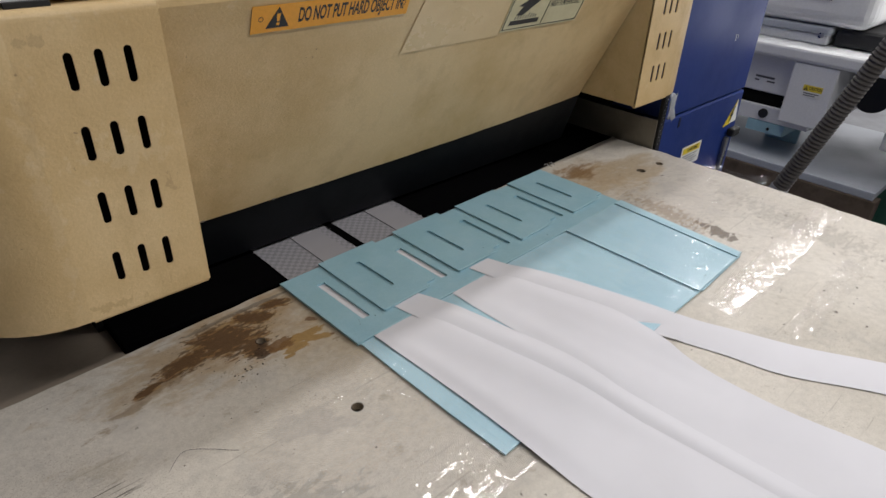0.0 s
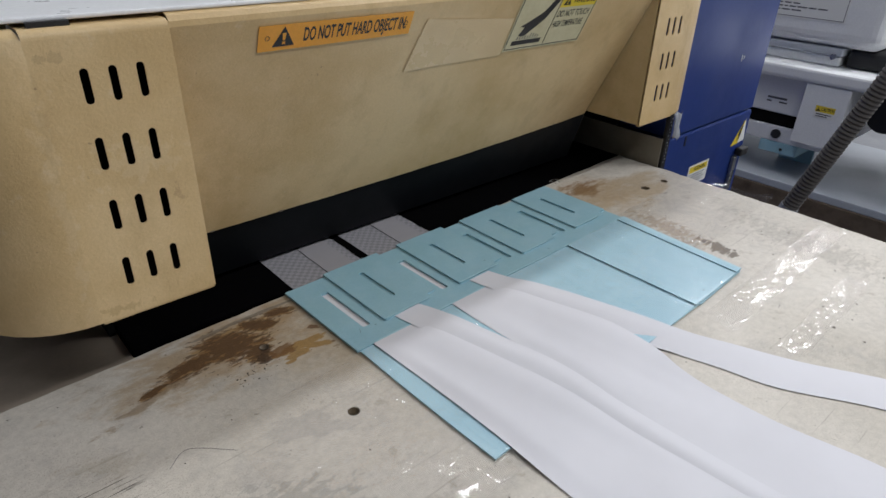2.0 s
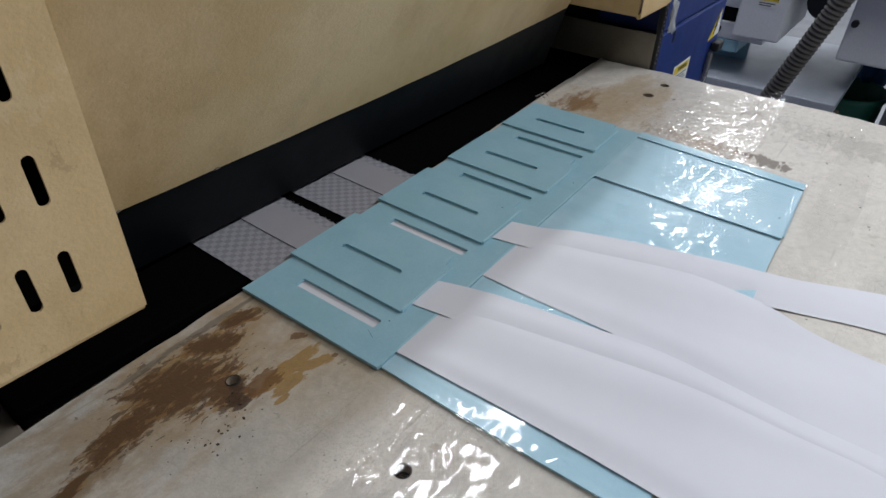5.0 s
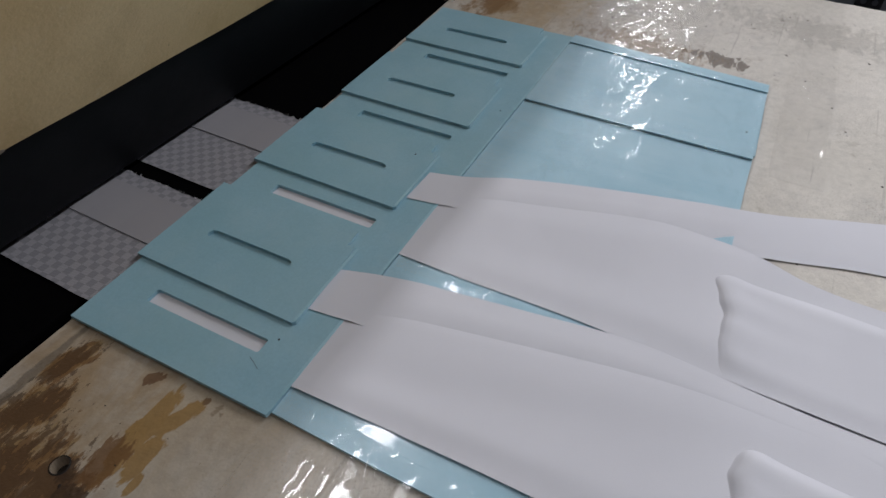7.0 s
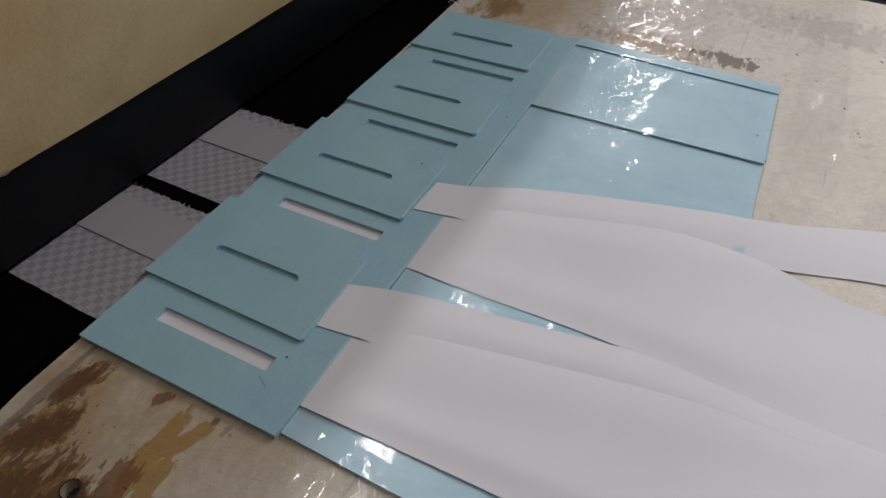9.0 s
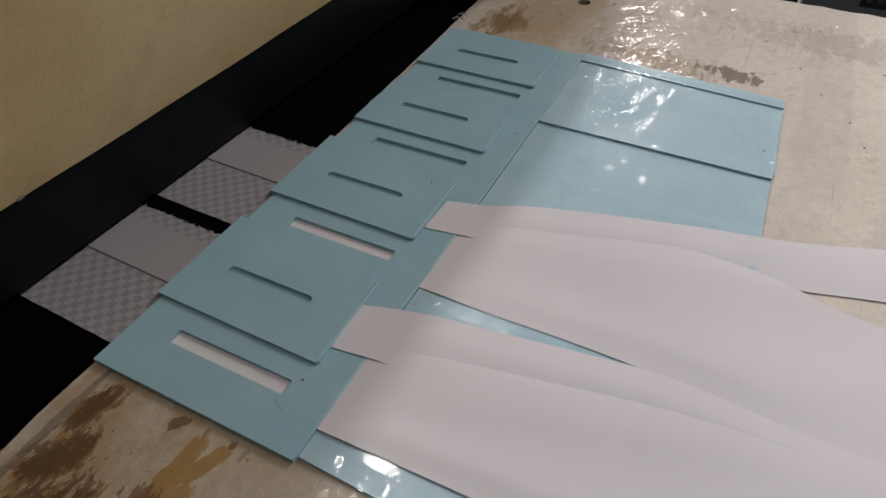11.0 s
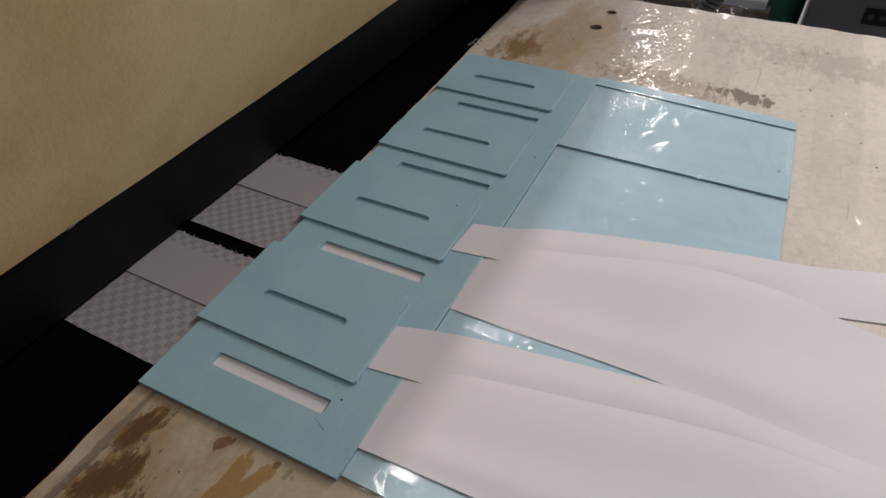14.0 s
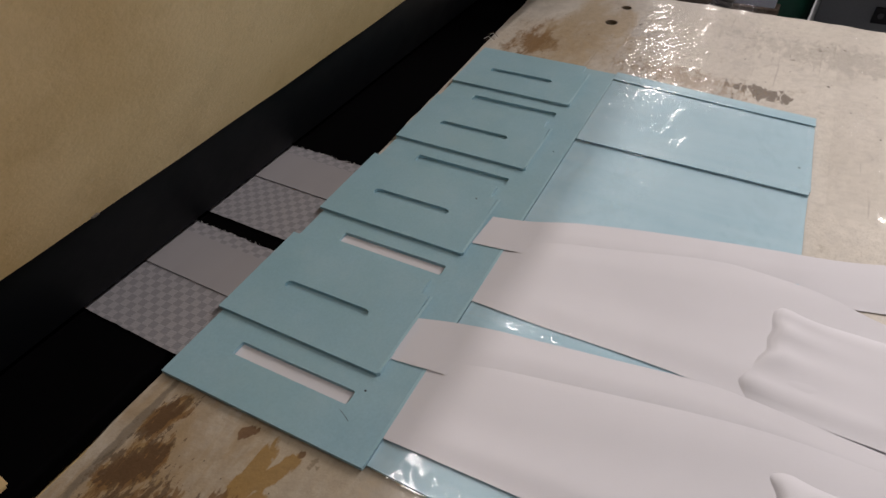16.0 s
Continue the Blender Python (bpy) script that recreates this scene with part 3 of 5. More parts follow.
def machine():
    e = thing("fusing_machine", "beige painted fabric fusing press with a black feed opening", "machine", 0, 0, 0)
    # sloping hood: from the lower edge up and out to the lid
    prof = [(0.050, 0.872), (-0.0405, 1.0685), (-0.0440, 1.0765), (-0.0435, 1.0805), (-0.0410, 1.0838), (-0.036, 1.0855), (-0.020, 1.0845), (0.058, 0.879)]
    bm = bmesh.new()
    n = 24
    rings = []
    for k in range(n + 1):
        x = HOOD_L + 0.0014 + (HOOD_R - HOOD_L - 0.0055) * k / n
        f = k / n
        rings.append([bm.verts.new((x, y + 0.0002 * math.sin(9 * f), z + (0.012 * f ** 2.6 - 0.0025 if z < 0.9 else 0.0) + (0.0002 * math.sin(40 * f) if z < 0.9 else 0))) for y, z in prof])
    for a, b in zip(rings, rings[1:]):
        for i in range(len(prof)):
            bm.faces.new((a[i], a[(i + 1) % len(prof)], b[(i + 1) % len(prof)], b[i]))
    part("hood", bm, M_BEIGE, e)
    # chips along the hood's lower edge
    for x in (0.029, -0.045, 0.21, 0.335, 0.47):
        bm = bmesh.new()
        bmesh.ops.create_icosphere(bm, subdivisions=1, radius=random.uniform(0.0012, 0.0022),
                                   matrix=Matrix.Translation((x, 0.0505, 0.8700 + 0.012 * ((x - HOOD_L) / 0.63) ** 2.6)) @ Matrix.Diagonal((1.7, 0.6, 0.8, 1)))
        part("paint_chip", bm, M_LEDGE, e)
    rows_l = [(x + 0.026 * (z - 0.9085), z) for z in (1.0460, 1.0003, 0.9548, 0.9087) for x in (-0.1462, -0.1288, -0.1112)]
    cover_shell("left_cover", HOOD_L, -0.172, -0.048, 0.872, 1.083, -1, e, rows_l)
    rows_r = [(x, z) for z in (1.0635, 1.0175, 0.9715, 0.9275) for x in (0.5735, 0.5885, 0.6040)]
    cover_shell("right_cover", 0.544, 0.630, -0.044, 0.886, 1.083, 1, e, rows_r)
    # lid
    part("lid", box(-0.235, 0.700, -0.0365, 1.30, 1.0858, 1.0890, 0.0012), M_TOP, e, "white painted lid")
    part("lid_mark", box(-0.166, -0.142, -0.0405, -0.0362, 1.0825, 1.0862), M_BLACK, e)
    part("lid_seam", box(0.02, 0.60, 0.02, 0.0212, 1.0890, 1.0894), M_INK_GREY, e)
    # dark guard under the hood
    part("dark_guard", swept([(0.0515, 0.880), (0.0745, 0.8065), (0.0785, 0.8065), (0.0575, 0.884)], HOOD_L + 0.001, HOOD_R - 0.001), M_LIP, e, "dark steel guard")
    # feed belt, and the inside coloured black in place of its deep shade
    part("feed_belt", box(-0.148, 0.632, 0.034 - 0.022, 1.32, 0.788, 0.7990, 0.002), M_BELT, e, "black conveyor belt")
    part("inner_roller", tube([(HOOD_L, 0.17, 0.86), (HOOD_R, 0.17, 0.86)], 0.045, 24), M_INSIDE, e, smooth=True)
    part("back_panel", box(-0.245, 0.715, 1.30, 1.33, 0.86, 1.084), M_BEIGE, e)
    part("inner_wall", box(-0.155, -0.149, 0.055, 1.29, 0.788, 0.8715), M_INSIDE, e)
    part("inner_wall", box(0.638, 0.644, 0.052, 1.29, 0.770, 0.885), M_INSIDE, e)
    part("ledge", box(-0.252, -0.1485, -0.004, 0.62, 0.775, 0.7915), M_LEDGE, e, "dirty brown steel ledge")
    part("side_guard", box(0.6335, 0.6365, -0.036, 0.30, 0.780, 0.8450, 0.0008), M_GUARD, e, "bare grey steel side guard")
    part("front_beam", box(-0.245, 0.63, -0.07, 0.02, 0.70, 0.772), M_BEIGE, e)
    part("base_cabinet", box(-0.245, 0.63, 0.021, 1.28, 0.02, 0.774, 0.004), M_BEIGE, e)
    # strip of perforated black webbing at the guard's end
    part("webbing", box(0.637, 0.649, -0.040, -0.034, 0.780, 0.8850), M_BLACK, e, "perforated black webbing")
    for k in range(14):
        part("eyelet", disc(0.643, 0, 0, 0.0014, 0.0006, 8), M_STEEL, e).matrix_basis = pose(0, -0.0401, 0.806 + 0.0054 * k, 90) @ pose(0.0015 if k % 2 else -0.0015, 0, 0)
    for x in (-0.2, 0.58):
        for y in (0.1, 1.2):
            part("foot", disc(x, y, 0.0, 0.03, 0.021), M_BLACK, e)
    return e


def hood_pose(x, z, lift=0.0006):
    """The frame of the hood's sloping face at (x, z): across, up the slope, outwards."""
    low = 0.8695 + 0.012 * max(0.0, (x - HOOD_L) / 0.63) ** 2.6
    y = 0.050 - 0.0905 * (z - low) / (1.0685 - low)
    up = Vector((0, -0.0905, 1.0685 - low)).normalized()
    out = Vector((0, low - 1.0685, -0.0905)).normalized()
    m = Matrix((Vector((1, 0, 0)), up, out)).transposed().to_4x4()
    return Matrix.Translation(Vector((x, y, z)) + out * lift) @ m


def flat_poly(points, z0, z1):
    bm = bmesh.new()
    a = [bm.verts.new((x, y, z0)) for x, y in points]
    b = [bm.verts.new((x, y, z1)) for x, y in points]
    n = len(points)
    for i in range(n):
        bm.faces.new((a[i], a[(i + 1) % n], b[(i + 1) % n], b[i]))
    bm.faces.new(a[::-1])
    bm.faces.new(b)
    return bm


def sign_triangle(parent, x, y, s, mark, ground):
    part("warning_triangle", flat_poly([(x - s, y), (x + s, y), (x, y + 1.75 * s)], 0.0003, 0.0006), mark, parent)
    part("exclamation_bar", flat_poly([(x - 0.10 * s, y + 0.55 * s), (x + 0.10 * s, y + 0.55 * s), (x + 0.17 * s, y + 1.2 * s), (x - 0.17 * s, y + 1.2 * s)], 0.0006, 0.0008), ground, parent)
    part("exclamation_dot", flat_poly([(x - 0.13 * s, y + 0.2 * s), (x + 0.13 * s, y + 0.2 * s), (x + 0.13 * s, y + 0.42 * s), (x - 0.13 * s, y + 0.42 * s)], 0.0006, 0.0008), ground, parent)


def hood_labels():
    e = thing("warning_label", "orange warning sticker with black capitals on the hood", "label")
    e.matrix_world = hood_pose(-0.016, 1.0505)
    w, h = 0.1505, 0.0225
    part("backing", box(0, w, 0, h, 0, 0.0003), M_ORANGE, e)
    sign_triangle(e, 0.022, 0.0035, 0.0098, M_INK, M_ORANGE)
    lettering("DO NOT PUT HARD OBJECT IN.", 0.0168, e, pose(0.0395, h * 0.5, 0.0003), M_INK, 0.0004, 0.435)
    for x in (0.0075, w - 0.0065):
        ring = bmesh.new()
        outer = [ring.verts.new((x + 0.0022 * math.cos(k * math.pi / 6), h * 0.52 + 0.0022 * math.sin(k * math.pi / 6), 0.0005)) for k in range(12)]
        inner = [ring.verts.new((x + 0.0016 * math.cos(k * math.pi / 6), h * 0.52 + 0.0016 * math.sin(k * math.pi / 6), 0.0005)) for k in range(12)]
        for k in range(12):
            ring.faces.new((outer[k], outer[(k + 1) % 12], inner[(k + 1) % 12], inner[k]))
        part("printed_ring", ring, M_INK, e)
    t = thing("tape_patch", "glossy clear tape patch stuck on the hood", "tape")
    t.matrix_world = hood_pose(0.142, 1.011)
    part("film", flat_poly([(0, 0), (0.135, 0.0), (0.135, 0.045), (0.012, 0.056)], 0, 0.0002), M_TAPE, t)
    e = thing("heat_label", "yellowed hot surface warning sticker on the hood", "label")
    e.matrix_world = hood_pose(0.279, 1.014) @ pose(0, 0, 0, 0, 0, -0.5)
    w, h = 0.134, 0.068
    part("backing", box(0, w, 0, h, 0, 0.0003), M_CREAM, e)
    part("yellow_field", box(0.068, w - 0.003, h - 0.019, h - 0.003, 0.0003, 0.0005), M_YELLOW, e)
    for a in ((0.002, w - 0.002, 0.002, 0.0028), (0.002, w - 0.002, h - 0.0028, h - 0.002), (0.002, 0.0028, 0.002, h - 0.002),
              (w - 0.0028, w - 0.002, 0.002, h - 0.002), (0.0655, 0.0663, 0.002, h - 0.002)):
        part("border", box(*a, 0.0003, 0.0006), M_INK, e)
    sign_triangle(e, 0.078, h - 0.0165, 0.0065, M_INK, M_YELLOW)
    lettering("WARNING", 0.0135, e, pose(0.088, h - 0.0105, 0.0005), M_INK, 0.0003, 0.62)
    lettering("DO NOT TOUCH", 0.0115, e, pose(0.069, h - 0.0275, 0.0003), M_INK, 0.0001, 0.64)
    lettering("HIGH TEMPERATURE.", 0.0115, e, pose(0.069, h - 0.0405, 0.0003), M_INK, 0.0001, 0.50)
    part("pictogram_plate", box(0.010, 0.058, 0.007, 0.0125, 0.0003, 0.0006), M_INK, e)
    part("pictogram_blot", flat_poly([(0.016, 0.019), (0.026, 0.018), (0.040, 0.029), (0.050, 0.037), (0.063, 0.058), (0.056, 0.062), (0.044, 0.046), (0.028, 0.037), (0.014, 0.030), (0.022, 0.029)], 0.0003, 0.0006), M_INK, e)
    for k in range(9):
        part("pictogram_heat_line", box(0.016 + 0.0042 * k, 0.0172 + 0.0042 * k, 0.0135, 0.0175 + 0.003 * ((k * 3) % 4) / 3, 0.0003, 0.0005), M_INK_GREY, e)


machine()
hood_labels()


def blue_cabinet():
    e = thing("control_cabinet", "blue enamelled steel control cabinet beside the press", "cabinet", 0, 0, 0)
    part("upper_panel", box(0.652, 0.940, -0.036, 0.55, 0.8415, 1.42, 0.003), M_BLUE, e)
    part("lower_panel", box(0.652, 0.941, -0.036, 0.55, 0.05, 0.8385, 0.003), M_BLUE, e)
    part("plinth", box(0.66, 0.93, -0.02, 0.54, 0.0, 0.0495), M_BLACK, e)
    part("slot_mark", box(0.7055, 0.7105, -0.0368, -0.0355, 0.818, 0.834), M_INK, e)
    latch = part("latch", box(0.908, 0.936, -0.050, -0.0362, 0.757, 0.772, 0.003), M_BLACK, e, "black plastic latch")
    part("latch_strip", box(0.900, 0.912, -0.044, -0.0362, 0.690, 0.756, 0.002), M_STEEL, e, "dull steel latch strip")
    part("scratch", box(0.842, 0.8435, -0.0366, -0.0358, 0.937, 0.948), M_PAPER, e)
    part("scratch", box(0.850, 0.851, -0.0366, -0.0358, 0.94, 0.946), M_PAPER, e)
    h = thing("hazard_label", "yellow electric hazard triangle sticker on the cabinet", "label")
    h.matrix_world = Matrix.Translation((0.884, -0.0364, 0.778)) @ pose(0, 0, 0, 90)
    part("backing", flat_poly([(0, 0), (0.050, 0.004), (0.040, 0.046)], 0, 0.0003), M_YELLOW, h)
    part("white_half", flat_poly([(0.026, 0.0025), (0.050, 0.004), (0.040, 0.046)], 0.0003, 0.0005), M_PAPER, h)
    part("bolt_mark", flat_poly([(0.030, 0.034), (0.034, 0.034), (0.028, 0.021), (0.033, 0.021), (0.020, 0.006), (0.024, 0.018), (0.020, 0.018)], 0.0005, 0.0007), M_INK, h)
    w = thing("small_warning_label", "white and yellow warning sticker low on the cabinet", "label")
    w.matrix_world = Matrix.Translation((0.742, -0.0364, 0.735)) @ pose(0, 0, 0, 90)
    part("backing", box(0, 0.068, 0, 0.038, 0, 0.0003), M_PAPER, w)
    part("yellow_field", box(0.004, 0.064, 0.024, 0.035, 0.0003, 0.0005), M_YELLOW, w)
    lettering("WARNING", 0.010, w, pose(0.018, 0.0295, 0.0005), M_INK, 0.0002, 0.8)
    for k in range(4):
        part("print_bar", box(0.006, 0.058 - 0.006 * (k % 2), 0.019 - 0.0045 * k, 0.0205 - 0.0045 * k, 0.0003, 0.0005), M_INK_GREY, w)


blue_cabinet()


# ---- the feed table ----
def table_y(x):
    """The table's far edge, slightly out of square with the machine."""
    return 0.0035 + 0.047 * x if x > 0 else 0.0035 + 0.042 * x


HOLES = [(-0.056, -0.061, 0.0041), (-0.040, -0.181, 0.0044), (0.543, -0.073, 0.0056), (0.588, -0.076, 0.0048), (0.47, -0.42, 0.005)]


def feed_table():
    e = thing("feed_table", "worn cream laminate feed table with brown glue stains", "table")
    left, right, near = -0.42, 0.632, -0.80
    rnd = random.Random(3)
    outline = []
    n = 60
    for k in range(n + 1):
        x = left + (right - left) * k / n
        outline.append((x, table_y(x) + rnd.uniform(-0.0012, 0.0006)))
    for k in range(1, n):
        y = table_y(right) + (near - table_y(right)) * k / n
        outline.append((right + rnd.uniform(-0.002, 0.0012) - (0.004 if k < 4 else 0), y))
    outline += [(right, near), (left, near)]
    circles = [[(x + r * math.cos(-2 * math.pi * k / 18), y + r * math.sin(-2 * math.pi * k / 18)) for k in range(18)] for x, y, r in HOLES]
    bm = pierced(outline, circles, -0.022, lambda u, v, w: (u, v, TOP + w))
    bm.normal_update()
    for f in bm.faces:
        f.material_index = 1 if abs(f.normal.z) < 0.5 else 0
    part("tabletop", bm, (M_TABLE, M_TABLE_EDGE), e)
    part("apron", box(left + 0.04, right - 0.05, -0.76, -0.74, 0.70, 0.7775), M_LEDGE, e)
    for x in (left + 0.06, right - 0.09):
        for y in (-0.755, -0.12):
            part("leg", box(x - 0.02, x + 0.02, y - 0.02, y + 0.02, 0.0, 0.7775, 0.003), M_LEDGE, e)
    for x, y, r in HOLES:
        s = part("screw", disc(x, y, TOP - 0.0085, r * 0.98, 0.002, 18), M_SCREW, e, "rusty countersunk screw")
        part("screw_slot", box(x - r * 0.7, x + r * 0.7, y - 0.0007, y + 0.0007, TOP - 0.0064, TOP - 0.0060), M_HOLE, s)
        rim = bmesh.new()
        a = [rim.verts.new((x + r * 1.14 * math.cos(k * math.pi / 10), y + r * 1.14 * math.sin(k * math.pi / 10), TOP + 0.0002)) for k in range(20)]
        b = [rim.verts.new((x + r * 0.98 * math.cos(k * math.pi / 10), y + r * 0.98 * math.sin(k * math.pi / 10), TOP + 0.0004)) for k in range(20)]
        for k in range(20):
            rim.faces.new((a[k], a[(k + 1) % 20], b[(k + 1) % 20], b[k]))
        part("screw_rim", rim, M_HOLE, e)
    return e


feed_table()


# ---- the blue folding guide ----
TILT = 1.4
PITCH = 0.1005


def guide_board():
    """Stepped blue folder: one long slotted plate, four slotted panels on it."""
    e = thing("folding_guide", "pale blue plastic folding guide with eight slots", "guide", 0, 0, TOP, TILT)
    holes = [slot_box(0.0297 + PITCH * k + (0.0008 if k == 1 else 0.0), -0.0615, 0.0088, 0.0735) for k in range(4)]
    out = [(0.0, 0.0015), (0.0, -0.1235), (0.004, -0.1240), (0.422, -0.1240), (0.4225, 0.003), (0.35, 0.0035), (0.2, 0.002)]
    bm = pierced(out, holes, 0.0024, lambda u, v, w: (u, v, 0.0016 + w))
    part("slotted_plate", bm, M_BOARD, e)
    for k in range(4):
        x0 = 0.0475 + PITCH * k
        x1 = x0 + 0.0715
        hole = stadium(x0 + 0.0315, -0.0485, 0.0065, 0.0580, 4)
        dy = 0.0008 * math.sin(k * 2.1)
        out = [(x0, 0.004 + dy), (x0 - 0.001, -0.1030 + dy), (x0 + 0.0005, -0.1045 + dy), (x1 - 0.012, -0.1015 + dy), (x1 - 0.012, -0.0965 + dy), (x1, -0.0960 + dy), (x1, 0.0045 + dy)]
        bm = pierced(out, [hole], 0.0022, lambda u, v, w: (u, v, 0.0042 + w))
        part("slotted_panel", bm, M_BOARD, e)
        # thin pale strip added as the highlight on the near edge
        part("edge_highlight", box(x0 + 0.0005, x1 - 0.0125, -0.1043 + dy, -0.1028 + dy, 0.0064, 0.0067), M_BOARD_EDGE, e)
    part("edge_highlight", box(0.012, 0.415, -0.1243, -0.1228, 0.0040, 0.0043), M_BOARD_EDGE, e)
    for k in range(2):
        part("cloth_inside", box(0.0155 + 0.102 * k, 0.064 + 0.102 * k, -0.120, -0.012, 0.00125, 0.0015), M_WHITE_CLOTH, e, "white cloth seen inside the slot")
    part("base_sheet", box(0.215, 0.418, -0.1225, -0.002, 0.0002, 0.0014), M_BOARD, e)
    # dots of marker ink and a scratch
    for x, y, z in ((0.201, -0.088, 0.0064), (0.0365, -0.1025, 0.0040), (0.281, -0.115, 0.0040)):
        part("ink_dot", disc(x, y, z, 0.0006, 0.0002, 8), M_INK, e)
    part("pen_scratch", tube([(0.0215, -0.097, 0.0040), (0.020, -0.1005, 0.0040), (0.0178, -0.1045, 0.0040)], 0.00012, 5), M_INK_GREY, e)
    return e


def apron_sheets():
    """Blue sheets behind the guide, under the incoming strips."""
    e = thing("backing_sheet", "pale blue plastic backing sheet on the feed table", "sheet", 0, 0, TOP, TILT)
    part("sheet", flat_poly([(0.0030, -0.1243), (0.0020, -0.175), (0.0018, -0.237), (0.0025, -0.2900), (0.3095, -0.2890), (0.3095, -0.1243)], 0.0012, 0.0026), M_SHEET, e)
    part("overlay", flat_poly([(0.030, -0.1247), (0.030, -0.2935), (0.2985, -0.2885), (0.2985, -0.1247)], 0.0026, 0.0034), M_SHEET, e)
    f = thing("backing_sheet", "pale blue plastic backing sheet on the feed table", "sheet", 0, 0, TOP, TILT)
    part("sheet", flat_poly([(0.3100, -0.1243), (0.3100, -0.2902), (0.4085, -0.2868), (0.4225, -0.1243)], 0.0010, 0.0024), M_SHEET, f)
    part("overlay", flat_poly([(0.3050, -0.1247), (0.3025, -0.2890), (0.3960, -0.2870), (0.4080, -0.1247)], 0.0036, 0.0046), M_SHEET, f)
    part("edge_strip", flat_poly([(0.4085, -0.1247), (0.3965, -0.2872), (0.4088, -0.2868), (0.4227, -0.1245)], 0.0047, 0.0059), M_SHEET, f)
    part("ink_dot", disc(0.334, -0.2805, 0.0046, 0.0008, 0.0002, 8), M_INK, f)


guide_board()
apron_sheets()


# ---- incoming white strips ----
def eased(f):
    f = min(1.0, max(0.0, f))
    return f * f * (3 - 2 * f)


def strip(name_label, left_keys, right_keys, z_keys, seed, sag=0.0013, steps=130, across=26, flap=0.0, free=-1.0):
    """A strip of white cloth from the guide towards the near edge, over it and down.
    A flap rises in a soft slope from the strip beside it, by its left side, as far as free."""
    e = thing("fabric_strip", name_label, "fabric", group="strips fed to the press")
    rows = []
    near = -0.80
    total = 0.68 + 0.55
    for k in range(steps + 1):
        s = total * (k / steps) ** 1.25
        y = -0.100 - s
        over = max(0.0, near - 0.02 - y)
        yy = max(y, near - 0.02)
        a, b = curve_through(left_keys, -y), curve_through(right_keys, -y)
        loose = eased((-y - 0.124) / 0.035)
        hug = loose * (1.0 - eased((y - free + 0.03) / -0.03)) if flap else 0.0
        a -= 0.004 * hug
        row = []
        for i in range(across + 1):
            f = i / across
            x = a + (b - a) * f
            z = TOP + curve_through(z_keys, -y)
            nv = noise.noise(Vector((x * 30 + y * 6 + seed, y * 4.0, seed)))
            n2 = noise.noise(Vector((x * 75 + y * 14 + seed * 2, y * 6.0, seed + 3)))
            calm = 1.0 - 0.6 * eased((-y - 0.30) / 0.10)
            z += loose * calm * eased(f / 0.22) * (sag * max(0.0, nv + 0.35) + 0.22 * sag * (n2 + 0.5))
            z += 0.0005 * loose * math.sin(math.pi * f)
            if flap:
                z -= hug * flap * (1.0 - eased(f / 0.70))
            else:
                # the side towards the flap lifts with it
                z += 0.0026 * loose * calm * (1 - 0.8 * eased((-y - 0.26) / 0.08)) * eased((f - 0.25) / 0.75) - 0.0006 * loose * calm * (1 - eased(f / 0.25))
            drop = over
            out = 0.012 * math.sin(min(over / 0.05, 1.0) * math.pi / 2) if over > 0 else 0.0
            row.append((x, yy - out, z - drop))
        rows.append(row)
    part("cloth", sheet(rows), M_WHITE_CLOTH, e, smooth=True)
    return e


# edges as (distance towards the near side, x)
LOW = [(0.10, 0.0016), (0.128, 0.0042), (0.17, 0.0045), (0.285, 0.0045), (0.345, 0.0017), (0.8, 0.0014)]
HIGH = [(0.10, 0.0046), (0.125, 0.0050), (0.150, 0.0070), (0.20, 0.0070), (0.245, 0.0058), (0.285, 0.0053), (0.345, 0.0025), (0.8, 0.0022)]
strip("white cloth strip entering beneath the blue guide", [(0.10, 0.0200), (0.124, 0.0205), (0.157, 0.0222), (0.195, 0.0240), (0.24, 0.0255), (0.30, 0.0262), (0.36, 0.0270), (0.8, 0.04)],
      [(0.10, 0.0665), (0.2, 0.088), (0.30, 0.106), (0.5, 0.122), (0.8, 0.15)], LOW, 1.3)
FOLDED = strip("white cloth strip folded over the lower strip", [(0.10, 0.0612), (0.13, 0.0655), (0.18, 0.0750), (0.24, 0.088), (0.30, 0.092), (0.45, 0.096), (0.8, 0.10)],
      [(0.10, 0.0925), (0.125, 0.1000), (0.163, 0.1055), (0.205, 0.1125), (0.252, 0.1205), (0.30, 0.1200), (0.363, 0.1205), (0.44, 0.1225), (0.8, 0.135)], HIGH, 5.3, sag=0.0005, flap=0.0034)
strip("white cloth strip entering beneath the blue guide", [(0.10, 0.1190), (0.16, 0.1190), (0.205, 0.1208), (0.25, 0.1208), (0.275, 0.1178), (0.30, 0.1150), (0.32, 0.1135), (0.36, 0.1120), (0.44, 0.112), (0.8, 0.120)],
      [(0.10, 0.1705), (0.17, 0.190), (0.24, 0.2110), (0.275, 0.2120), (0.30, 0.2105), (0.325, 0.2060), (0.36, 0.2050), (0.41, 0.2090), (0.475, 0.2220), (0.8, 0.25)], LOW, 8.3)
